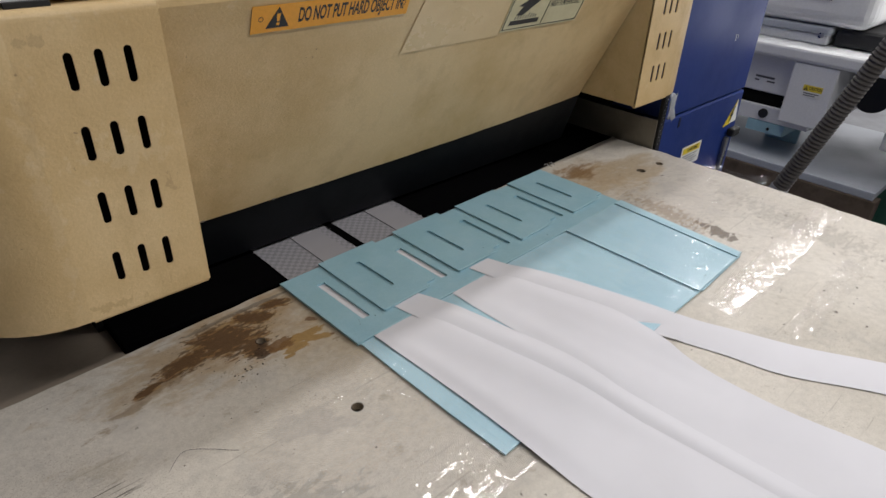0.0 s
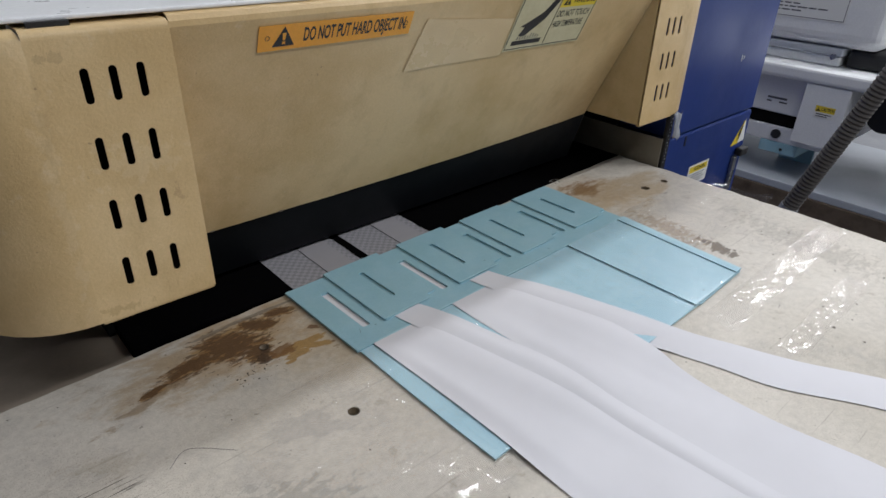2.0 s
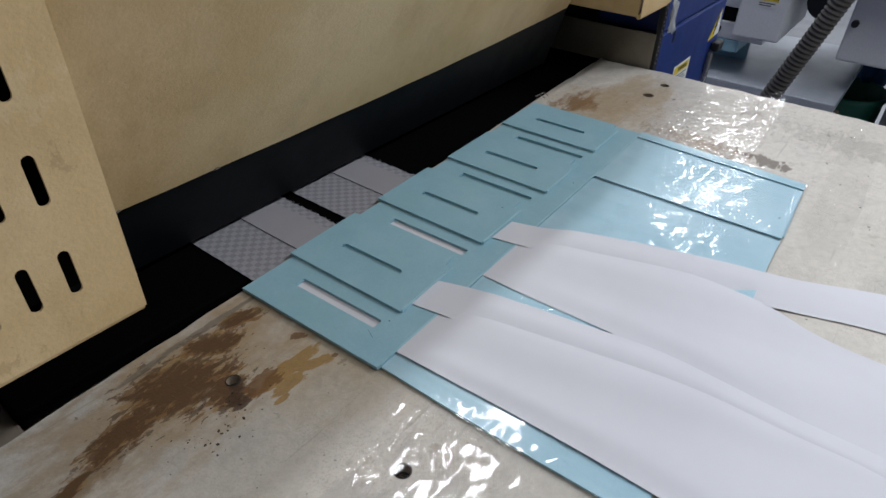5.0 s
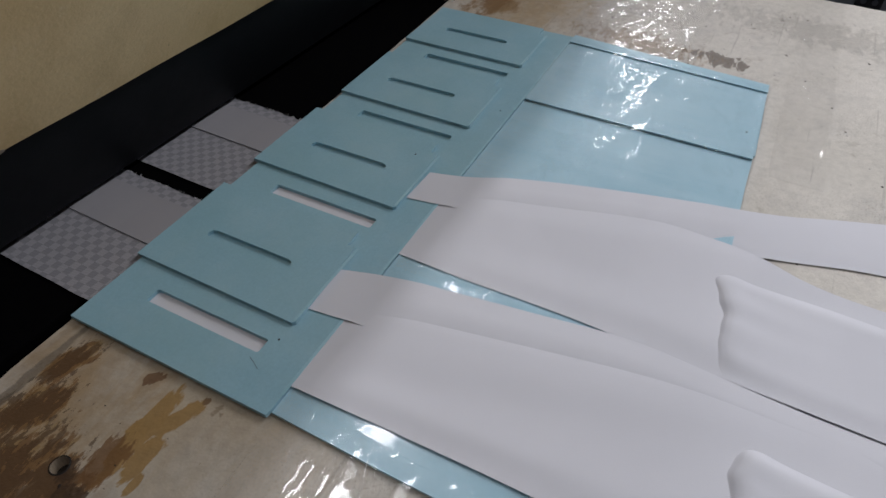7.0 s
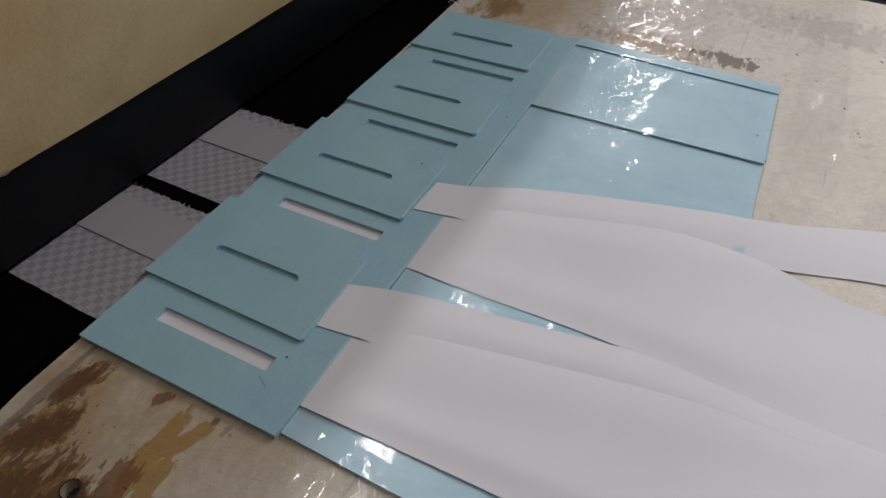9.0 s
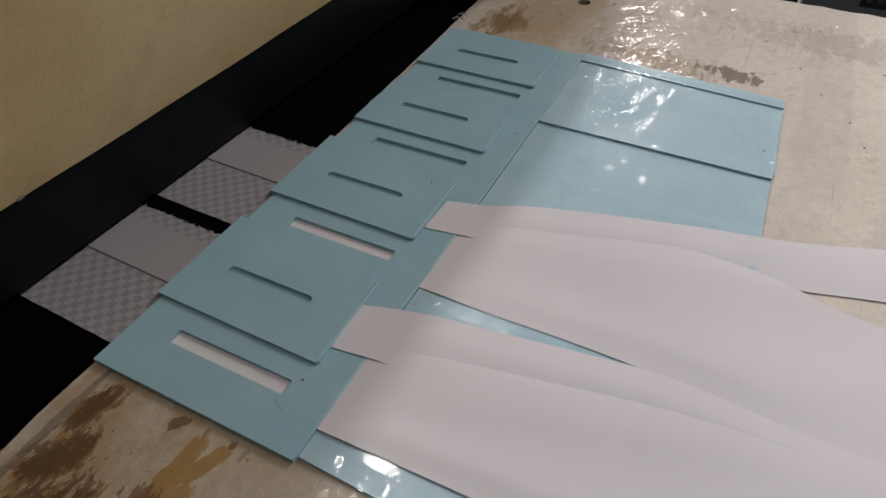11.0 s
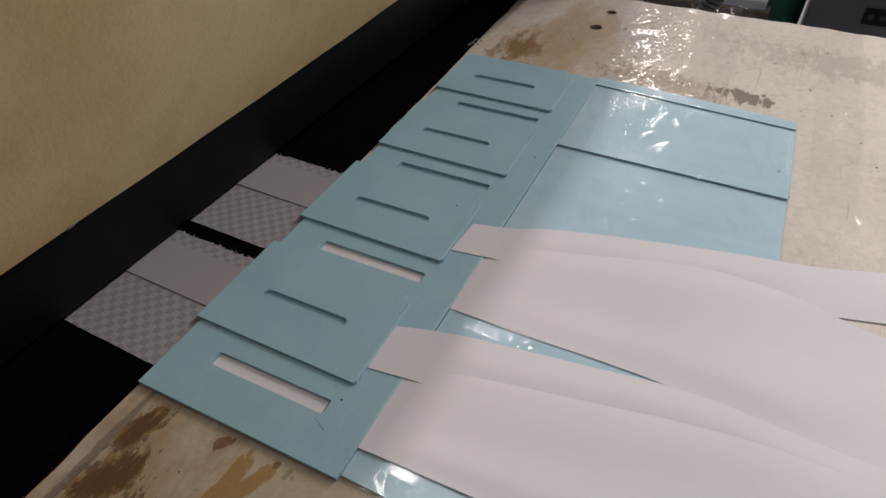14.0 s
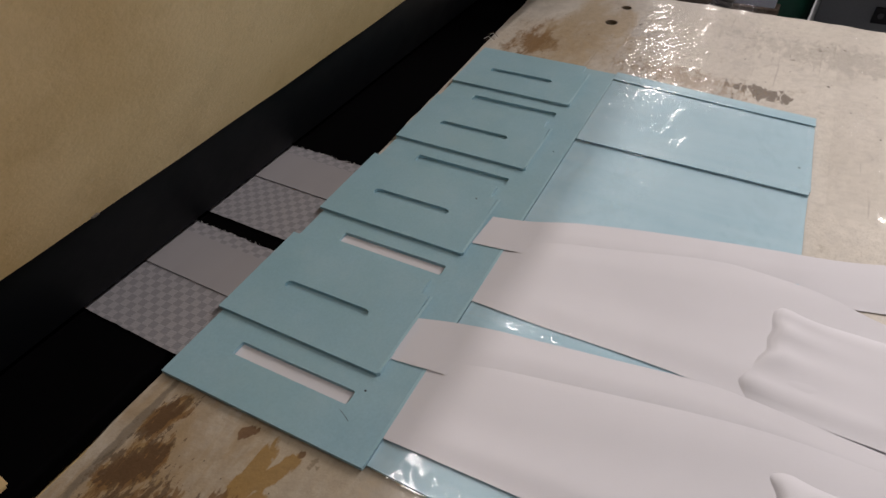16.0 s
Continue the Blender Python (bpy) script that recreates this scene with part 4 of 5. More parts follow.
PULLED = strip("narrow white cloth strip curving across the blue sheet", [(0.10, 0.1630), (0.12, 0.1670), (0.17, 0.1775), (0.235, 0.1960), (0.27, 0.2085), (0.30, 0.2175), (0.345, 0.2320), (0.39, 0.2440), (0.455, 0.281), (0.8, 0.44)],
      [(0.10, 0.1925), (0.115, 0.1970), (0.185, 0.2210), (0.28, 0.2510), (0.33, 0.2720), (0.39, 0.2960), (0.445, 0.326), (0.8, 0.50)],
      [(0.10, 0.0046), (0.125, 0.0048), (0.150, 0.0070), (0.21, 0.0070), (0.262, 0.0056), (0.290, 0.0030), (0.312, 0.0010), (0.34, 0.0009), (0.8, 0.0012)], 11.3, sag=0.0005, flap=0.0034, free=-0.245)


# ---- clear film taped over the sheets ----
def film_piece(label, x0, x1, y0, y1, zf, seed, step, creases, ridges=(), grain=1.0):
    """Clear film; creases are (x, y, half length, half width, height) of its crumpled places, ridges single folds (x0, y0, x1, y1, height)."""
    e = thing("clear_film", label, "film")
    ny = int((y1 - y0) / step)
    xs = [x0]
    while xs[-1] < x1 - step:
        xs.append(xs[-1] + (step if xs[-1] < 0.03 or xs[-1] > 0.20 else 4 * step))
    nx = len(xs) - 1
    rows = []
    for j in range(ny + 1):
        row = []
        for i in range(nx + 1):
            x = xs[i]
            y = y0 + (y1 - y0) * j / ny
            edge = 0.006 * noise.noise(Vector((x * 18, y * 18, seed)))
            if i in (0, nx):
                x += edge
            if j in (0, ny):
                y += 0.5 * edge
            amount = 0.0
            for cx, cy, rx, ry, h in creases:
                d = ((x - cx) / rx) ** 2 + ((y - cy) / ry) ** 2
                if d < 3.0:
                    amount = max(amount, h * math.exp(-1.4 * d))
            z = (0.00045 if x < 0.02 else 0.0007) * (0.5 + noise.noise(Vector((x * 48, y * 70, seed + 9)))) + 0.00018 * (0.5 + noise.noise(Vector((x * 150, y * 170, seed + 5))))
            ww = 0.004 * noise.noise(Vector((x * 45, y * 45, seed + 7)))
            for ax, ay, bx, by, h in ridges:
                if min(ax, bx) - 0.01 < x < max(ax, bx) + 0.01 and min(ay, by) - 0.01 < y + 0.0244 * x < max(ay, by) + 0.01:
                    dx, dy = bx - ax, by - ay
                    l2 = dx * dx + dy * dy
                    u = min(1.0, max(0.0, ((x - ax) * dx + (y + 0.0244 * x - ay) * dy) / l2))
                    dist = math.hypot(x - ax - u * dx, y + 0.0244 * x - ay - u * dy)
                    z += 0.75 * h * math.sin(math.pi * (0.12 + 0.76 * u)) * (1 + math.cos(math.pi * min(1.0, abs(dist + ww * 0.3) / 0.0017))) * 0.5
            if amount > 0.00008:
                w = 1.2 * noise.noise(Vector((x * 30, y * 30, seed + 2)))
                p, q = (0.8 * x + 0.6 * y) * grain, (0.8 * y - 0.6 * x) * grain
                a = noise.noise(Vector((p * 26 + w, q * 74 - w, seed)))
                c = noise.noise(Vector((p * 80 - w, q * 40 + w, seed + 4)))
                z += amount / grain * (0.85 * max(0.0, 1 - 6.0 * abs(a)) ** 1.4 + 0.62 * max(0.0, 1 - 5.5 * abs(c)) ** 1.4)
            if 0.016 < x < 0.112 or 0.122 < x < 0.20 or (-0.33 < y < -0.30 and x < 0.36):
                z *= 0.12
            row.append((x, y + 0.0244 * x, zf(x, y) + max(z, 0.0)))
        rows.append(row)
    part("sheet", sheet(rows), M_FILM, e, smooth=True)
    return e


def over_boards(x, y):
    z = TOP + 0.0006
    f = min(1.0, max(0.0, (x + 0.004) / 0.008)) * min(1.0, max(0.0, (0.420 - x) / 0.008)) * min(1.0, max(0.0, (y + 0.306) / 0.016))
    z += 0.0027 * f
    if 0.3 < x < 0.412 and y > -0.289:
        z += 0.0030
    return z


def to_the_edge(x, y):
    """Flat on the table, its two corners curling up where it passes the edge."""
    lift = max(0.0, (x - 0.600) / 0.045)
    corner = math.exp(-((y + 0.128) / 0.018) ** 2) + 0.7 * math.exp(-((y + 0.226) / 0.016) ** 2)
    return TOP + 0.0008 + 0.013 * lift ** 2 * corner


film_piece("crinkled clear plastic film over the table and sheets", -0.125, 0.215, -0.3080, -0.1265, over_boards, 2.0, 0.0006,
           ((0.011, -0.166, 0.010, 0.010, 0.0020), (-0.046, -0.163, 0.012, 0.006, 0.0018), (-0.014, -0.272, 0.010, 0.010, 0.0018), (0.117, -0.166, 0.006, 0.028, 0.0022)),
           ((-0.132, -0.171, -0.107, -0.190, 0.0013), (-0.104, -0.213, -0.086, -0.213, 0.0016), (-0.068, -0.195, -0.051, -0.196, 0.0014), (-0.052, -0.253, -0.014, -0.246, 0.0018), (0.011, -0.164, -0.006, -0.160, 0.0018),
            (-0.006, -0.160, -0.029, -0.164, 0.0018), (-0.029, -0.164, -0.013, -0.167, 0.0016), (-0.013, -0.167, 0.011, -0.164, 0.0016), (0.011, -0.176, -0.011, -0.185, 0.0018), (-0.011, -0.185, -0.014, -0.175, 0.0016),
            (-0.012, -0.186, -0.018, -0.176, 0.0018), (-0.018, -0.176, -0.035, -0.179, 0.0018), (-0.055, -0.251, -0.029, -0.248, 0.0020), (-0.029, -0.248, -0.013, -0.245, 0.0020), (-0.013, -0.245, -0.037, -0.264, 0.0020),
            (-0.037, -0.264, -0.043, -0.256, 0.0020), (-0.043, -0.256, -0.055, -0.251, 0.0020), (-0.039, -0.265, -0.017, -0.263, 0.0020), (-0.017, -0.263, 0.003, -0.266, 0.0020), (0.003, -0.266, 0.014, -0.265, 0.0020),
            (-0.037, -0.264, -0.007, -0.267, 0.0016), (0.012, -0.283, -0.012, -0.288, 0.0020), (-0.012, -0.288, -0.025, -0.293, 0.0020), (-0.020, -0.281, -0.012, -0.287, 0.0018), (-0.039, -0.186, -0.031, -0.199, 0.0014),
            (-0.046, -0.186, -0.052, -0.195, 0.0014), (-0.052, -0.195, -0.069, -0.195, 0.0014), (-0.007, -0.185, -0.002, -0.202, 0.0014)), 2.2)
film_piece("crinkled clear plastic film over blue sheets", 0.2155, 0.434, -0.2890, -0.1265, over_boards, 2.0, 0.0008,
           ((0.255, -0.170, 0.030, 0.020, 0.0018), (0.322, -0.178, 0.022, 0.016, 0.0024), (0.362, -0.164, 0.026, 0.016, 0.0030), (0.410, -0.135, 0.030, 0.010, 0.0026), (0.400, -0.215, 0.012, 0.040, 0.0028),
            (0.312, -0.255, 0.014, 0.030, 0.0026)),
           ((0.230, -0.160, 0.250, -0.215, 0.0012), (0.300, -0.165, 0.295, -0.190, 0.0016), (0.276, -0.186, 0.318, -0.174, 0.0014), (0.318, -0.174, 0.302, -0.194, 0.0014), (0.253, -0.167, 0.227, -0.180, 0.0016),
            (0.331, -0.167, 0.290, -0.174, 0.0016), (0.290, -0.174, 0.279, -0.170, 0.0016), (0.282, -0.158, 0.301, -0.159, 0.0016), (0.301, -0.159, 0.286, -0.166, 0.0016), (0.286, -0.166, 0.297, -0.170, 0.0016),
            (0.297, -0.170, 0.317, -0.173, 0.0016), (0.278, -0.150, 0.221, -0.177, 0.0012), (0.324, -0.158, 0.343, -0.165, 0.0012), (0.458, -0.266, 0.423, -0.272, 0.0014), (0.400, -0.274, 0.333, -0.279, 0.0016),
            (0.402, -0.278, 0.327, -0.285, 0.0016), (0.327, -0.285, 0.324, -0.278, 0.0016), (0.320, -0.279, 0.310, -0.294, 0.0016)), 2.3)
film_piece("crumpled clear plastic film at the table edge", 0.425, 0.646, -0.228, -0.112, to_the_edge, 9.0, 0.0010,
           ((0.470, -0.140, 0.040, 0.014, 0.0020), (0.535, -0.165, 0.040, 0.014, 0.0026), (0.645, -0.135, 0.016, 0.016, 0.0060), (0.640, -0.215, 0.014, 0.014, 0.0050),
            (0.445, -0.195, 0.010, 0.035, 0.0022), (0.575, -0.180, 0.030, 0.010, 0.0018)),
           ((0.520, -0.182, 0.541, -0.153, 0.0015), (0.541, -0.153, 0.611, -0.150, 0.0018), (0.621, -0.163, 0.609, -0.196, 0.0018),
            (0.430, -0.127, 0.479, -0.151, 0.0018), (0.479, -0.151, 0.490, -0.158, 0.0018), (0.432, -0.140, 0.471, -0.156, 0.0014), (0.471, -0.164, 0.518, -0.177, 0.0016), (0.518, -0.177, 0.491, -0.177, 0.0016),
            (0.512, -0.190, 0.551, -0.198, 0.0022), (0.551, -0.198, 0.611, -0.219, 0.0022), (0.611, -0.219, 0.636, -0.223, 0.0022), (0.562, -0.122, 0.604, -0.133, 0.0018), (0.529, -0.114, 0.433, -0.127, 0.0012)), 2.8)
film_piece("wide clear tape with a fine crinkle along the sheets", 0.300, 0.630, -0.334, -0.300, lambda x, y: TOP + 0.0009, 5.0, 0.0008,
           ((0.530, -0.308, 0.060, 0.012, 0.0030), (0.430, -0.312, 0.030, 0.010, 0.0026), (0.345, -0.310, 0.030, 0.010, 0.0026), (0.595, -0.312, 0.030, 0.014, 0.0030)),
           ((0.310, -0.303, 0.345, -0.311, 0.0014), (0.400, -0.303, 0.462, -0.311, 0.0014)), 3.2)
film_piece("narrow strip of clear tape on the table", 0.312, 0.502, -0.3955, -0.3705, lambda x, y: TOP + 0.0005, 14.0, 0.0010, (),
           ((0.319, -0.364, 0.496, -0.380, 0.0012), (0.319, -0.372, 0.480, -0.386, 0.0010), (0.385, -0.386, 0.430, -0.388, 0.0012)))


def plastic_scrap():
    e = thing("plastic_scrap", "torn clear plastic scrap hanging under the cover", "plastic")
    rows = []
    for j in range(14):
        row = []
        for i in range(7):
            f, g = i / 6, j / 13
            w = 0.022 * (1 - 0.45 * g)
            row.append((0.638 + 0.010 * g + w * (f - 0.5), -0.050 - 0.003 * math.sin(f * 9 + g * 5), 0.889 - 0.042 * g + 0.003 * math.sin(i * 2.3)))
        rows.append(row)
    part("sheet", sheet(rows, 0.0002), M_PAPER_FILM, e, smooth=True)


M_PAPER_FILM = mat("cloudy_plastic", (0.55, 0.57, 0.6), 0.25)
bsdf(M_PAPER_FILM).inputs["Alpha"].default_value = 0.55
plastic_scrap()


def crumbs():
    """Dark crumbs of burnt glue scattered over the table."""
    rnd = random.Random(21)
    bm = bmesh.new()
    for cx, cy, rx, ry, n in ((-0.078, -0.083, 0.014, 0.008, 60), (-0.02, -0.10, 0.03, 0.02, 10), (0.50, -0.30, 0.08, 0.09, 80),
                              (0.53, -0.10, 0.06, 0.05, 45), (-0.15, -0.20, 0.08, 0.06, 20), (0.45, -0.23, 0.02, 0.03, 20), (0.32, -0.43, 0.12, 0.05, 12)):
        for _ in range(n):
            x, y, r = rnd.gauss(cx, rx), rnd.gauss(cy, ry), rnd.choice((0.0002, 0.00025, 0.0003, 0.0003, 0.0004, 0.0005, 0.0008))
            made = bmesh.ops.create_icosphere(bm, subdivisions=1, radius=r, matrix=Matrix.Translation((x, y, TOP + 0.0001))
                                              @ pose(0, 0, 0, 0, 0, rnd.uniform(0, 180)) @ Matrix.Diagonal((rnd.uniform(1, 1.7), 1, 0.4, 1)))
            for v in made["verts"]:
                v.co += Vector((rnd.uniform(-0.4, 0.4) * r, rnd.uniform(-0.4, 0.4) * r, 0))
    ob = part("crumbs", bm, M_CRUMB)
    tagged(ob, "dark burnt glue crumbs on the table", "crumbs", kind="stuff")


M_CRUMB = mat("burnt_glue", (0.03, 0.02, 0.014), 0.7)
crumbs()


def loose_fibres():
    e = thing("loose_thread", "dark hair-thin thread lying on the table", "thread")
    pts = []
    keys_x = [(0.0, -0.172), (0.25, -0.160), (0.5, -0.150), (1.0, -0.128)]
    keys_y = [(0.0, -0.146), (0.25, -0.136), (0.5, -0.139), (1.0, -0.160)]
    for k in range(21):
        f = k / 20
        pts.append((curve_through(keys_x, f), curve_through(keys_y, f), TOP + 0.0005))
    part("fibre", tube(pts, 0.00016, 5), M_INK_GREY, e)
    for x, y, n in ((0.448, 0.019, 4),):
        t = thing("loose_thread", "frayed thread ends at the table edge", "thread")
        for k in range(n):
            a = random.uniform(0, 3.1)
            part("fibre", tube([(x + 0.004 * k, y, TOP + 0.0006), (x + 0.004 * k + 0.004 * math.cos(a), y + 0.006 * math.sin(a), TOP + 0.004),
                                (x + 0.004 * k + 0.009 * math.cos(a + 0.5), y + 0.010 * math.sin(a), TOP + 0.002)], 0.0003, 5), M_WOOD if k % 2 else M_FRAY, t)


loose_fibres()


# ---- sewing station behind ----
SX = 1.50


def station():
    t = thing("work_table", "white laminate sewing table with a rounded front edge", "table")
    part("tabletop", box(SX, SX + 0.6, -0.95, 0.62, 0.783, 0.820, 0.010, 3), M_WHITE, t)
    for y in (0.55, -0.90):
        part("leg", box(SX + 0.02, SX + 0.05, y - 0.012, y + 0.012, 0.0, 0.7825), M_WHITE, t)
    part("shelf", box(SX - 0.01, SX + 0.52, -0.205, 0.60, 0.500, 0.520, 0.002), M_GREYWHITE, t, "grey laminate lower shelf")
    part("beam", box(SX - 0.012, SX + 0.03, -0.215, 0.60, 0.440, 0.4995, 0.003), M_WOOD, t, "rough dark wooden beam")
    part("post", box(SX + 0.02, SX + 0.06, -0.075, -0.04, 0.0, 0.4395), M_WOOD, t)
    part("post", box(SX + 0.02, SX + 0.06, 0.28, 0.32, 0.0, 0.4395), M_WOOD, t)

    m = thing("sewing_machine", "white industrial machine head on the sewing table", "machine")
    part("bed_rail", box(SX + 0.06, SX + 0.40, 0.030, 0.50, 0.8205, 0.846, 0.006, 3), M_WHITE, m)
    part("bed_rail", box(SX + 0.05, SX + 0.40, 0.025, 0.50, 0.8465, 0.866, 0.006, 3), M_GREYWHITE, m)
    part("housing", box(SX + 0.04, SX + 0.46, -0.06, 0.52, 0.8665, 1.20, 0.035, 5), M_WHITE, m, smooth=False)
    part("dark_pad", box(SX + 0.07, SX + 0.40, -0.10, 0.022, 0.8205, 0.866, 0.012, 3), M_BLACK, m)
    part("foot_screw", disc(0, 0, 0, 0.007, 0.004, 12), M_STEEL, m).matrix_basis = pose(SX + 0.049, 0.045, 0.846, 0, -90)
    sg = thing("instruction_label", "white instruction sticker with small grey print", "label")
    sg.matrix_world = Matrix(((0, 0, -1, SX + 0.0394), (-1, 0, 0, 0.30), (0, 1, 0, 0.925), (0, 0, 0, 1)))
    part("backing", box(0.0, 0.26, 0.0, 0.15, 0, 0.0003), M_PAPER, sg)
    rnd = random.Random(5)
    for k in range(15):
        x = 0.06
        while x < 0.15 + 0.05 * math.sin(k * 1.7):
            w = rnd.uniform(0.008, 0.024)
            part("print_bar", box(x, x + w, 0.016 + 0.0082 * k, 0.0192 + 0.0082 * k, 0.0003, 0.0005), M_INK_GREY, sg)
            x += w + 0.004
    for a in ((0.003, 0.257, 0.003, 0.0045), (0.2555, 0.257, 0.003, 0.147)):
        part("border", box(*a, 0.0003, 0.0005), M_INK_GREY, sg)

    d = thing("drive_box", "white steel drive box under the sewing table", "box")
    part("body", box(SX + 0.03, SX + 0.34, -0.02, 0.34, 0.686, 0.7825, 0.004), M_WHITE, d)
    part("front_block", box(SX + 0.005, SX + 0.30, -0.035, 0.072, 0.628, 0.7825, 0.004), M_WHITE, d)
    part("lower_rail", box(SX + 0.03, SX + 0.30, 0.0, 0.34, 0.610, 0.652, 0.003), M_WHITE, d)
    # black block added for the shade in the gap
    part("slot", box(SX + 0.036, SX + 0.30, 0.075, 0.33, 0.6525, 0.6855), M_INSIDE, d)
    part("knob", disc(0, 0, 0, 0.0125, 0.005, 18), M_BLACK, d, "round black knob").matrix_basis = pose(SX + 0.029, 0.118, 0.632, 0, -90)
    br = part("bracket", box(SX + 0.03, SX + 0.20, 0.055, 0.155, 0.5795, 0.6095, 0.002), M_CYAN, d, "pale blue bracket")
    part("bracket_screw", disc(0, 0, 0, 0.004, 0.003, 10), M_BLACK, br).matrix_basis = pose(SX + 0.029, 0.095, 0.593, 0, -90)
    part("support", box(SX + 0.19, SX + 0.20, 0.06, 0.15, 0.5205, 0.579), M_CYAN, d)
    c = thing("caution_label", "yellow caution sticker on the drive box", "label")
    c.matrix_world = Matrix(((0, 0, -1, SX + 0.0046), (-1, 0, 0, 0.034), (0, 1, 0, 0.704), (0, 0, 0, 1)))
    part("backing", box(0, 0.046, 0, 0.030, 0, 0.0003), M_PAPER, c)
    part("yellow_field", box(0, 0.046, 0.015, 0.030, 0.0003, 0.0005), M_YELLOW, c)
    sign_triangle(c, 0.007, 0.0165, 0.0055, M_INK, M_YELLOW)
    lettering("CAUTION", 0.0105, c, pose(0.0135, 0.0225, 0.0005), M_INK, 0.0002, 0.66)
    for k in range(2):
        part("print_bar", box(0.004, 0.040 - 0.008 * k, 0.0085 - 0.005 * k, 0.011 - 0.005 * k, 0.0003, 0.0005), M_INK_GREY, c)
    p = thing("adjustment_label", "small grey print on the drive box", "label")
    p.matrix_world = Matrix(((0, 0, -1, SX + 0.0296), (-1, 0, 0, 0.165), (0, 1, 0, 0.712), (0, 0, 0, 1)))
    part("print_bar", box(0, 0.050, 0.010, 0.0155, 0, 0.0003), M_INK_GREY, p)
    part("print_bar", box(0, 0.012, 0.001, 0.005, 0, 0.0003), M_INK_GREY, p)
    part("print_bar", box(0.032, 0.052, 0.001, 0.005, 0, 0.0003), M_INK_GREY, p)

    w = thing("motor", "round black motor under the sewing table", "motor")
    part("drum", tube([(SX + 0.10, -0.10, 0.72), (SX + 0.34, -0.10, 0.72)], 0.045, 24), M_BLACK, w)
    part("bracket", box(SX + 0.12, SX + 0.30, -0.13, -0.07, 0.755, 0.7825), M_BLACK, w)
    k = thing("control_box", "white steel control box under the sewing table", "box")
    part("body", box(SX + 0.07, SX + 0.42, -0.60, -0.16, 0.600, 0.7825, 0.006), M_WHITE, k)
    part("cable_gland", disc(0, 0, 0, 0.008, 0.012, 12), M_BLACK, k).matrix_basis = pose(SX + 0.064, -0.175, 0.69, 0, -90)


station()


def ribbed_hose():
    e = thing("extraction_hose", "grey ribbed flexible hose beside the sewing table", "hose")
    axis = [(1.00, -0.37, 1.42), (1.00, -0.30, 1.19), (1.00, -0.214, 0.922), (1.00, -0.135, 0.675), (1.00, -0.08, 0.50), (1.01, -0.03, 0.30), (1.05, 0.01, 0.13), (1.14, 0.03, 0.03), (1.30, 0.05, 0.024)]
    pts = [Vector(p) for p in axis]
    fine = []
    for a, b in zip(pts, pts[1:]):
        n = max(2, int((b - a).length / 0.0019))
        fine += [a + (b - a) * k / n for k in range(n)]
    # two passes of smoothing round the corners
    for _ in range(160):
        fine = [fine[0]] + [(fine[i - 1] + fine[i] * 2 + fine[i + 1]) / 4 for i in range(1, len(fine) - 1)] + [fine[-1]]
    radius = [0.0146 + 0.0021 * (0.5 + 0.5 * math.sin(i * 2 * math.pi / 4.0)) for i in range(len(fine))]
    bm = tube(fine, radius, 18)
    bm.faces.ensure_lookup_table()
    for f in bm.faces:
        i = f.index // 18
        f.material_index = 1 if i % 4 == 3 else 0
    part("ribbed_wall", bm, (M_HOSE, M_HOSE_DARK), e)
    part("tape_wrap", tube([fine[int(len(fine) * 0.485) + k] for k in range(8)], 0.0172, 18), M_PAPER_FILM, e, "cloudy plastic tape wrap")


ribbed_hose()


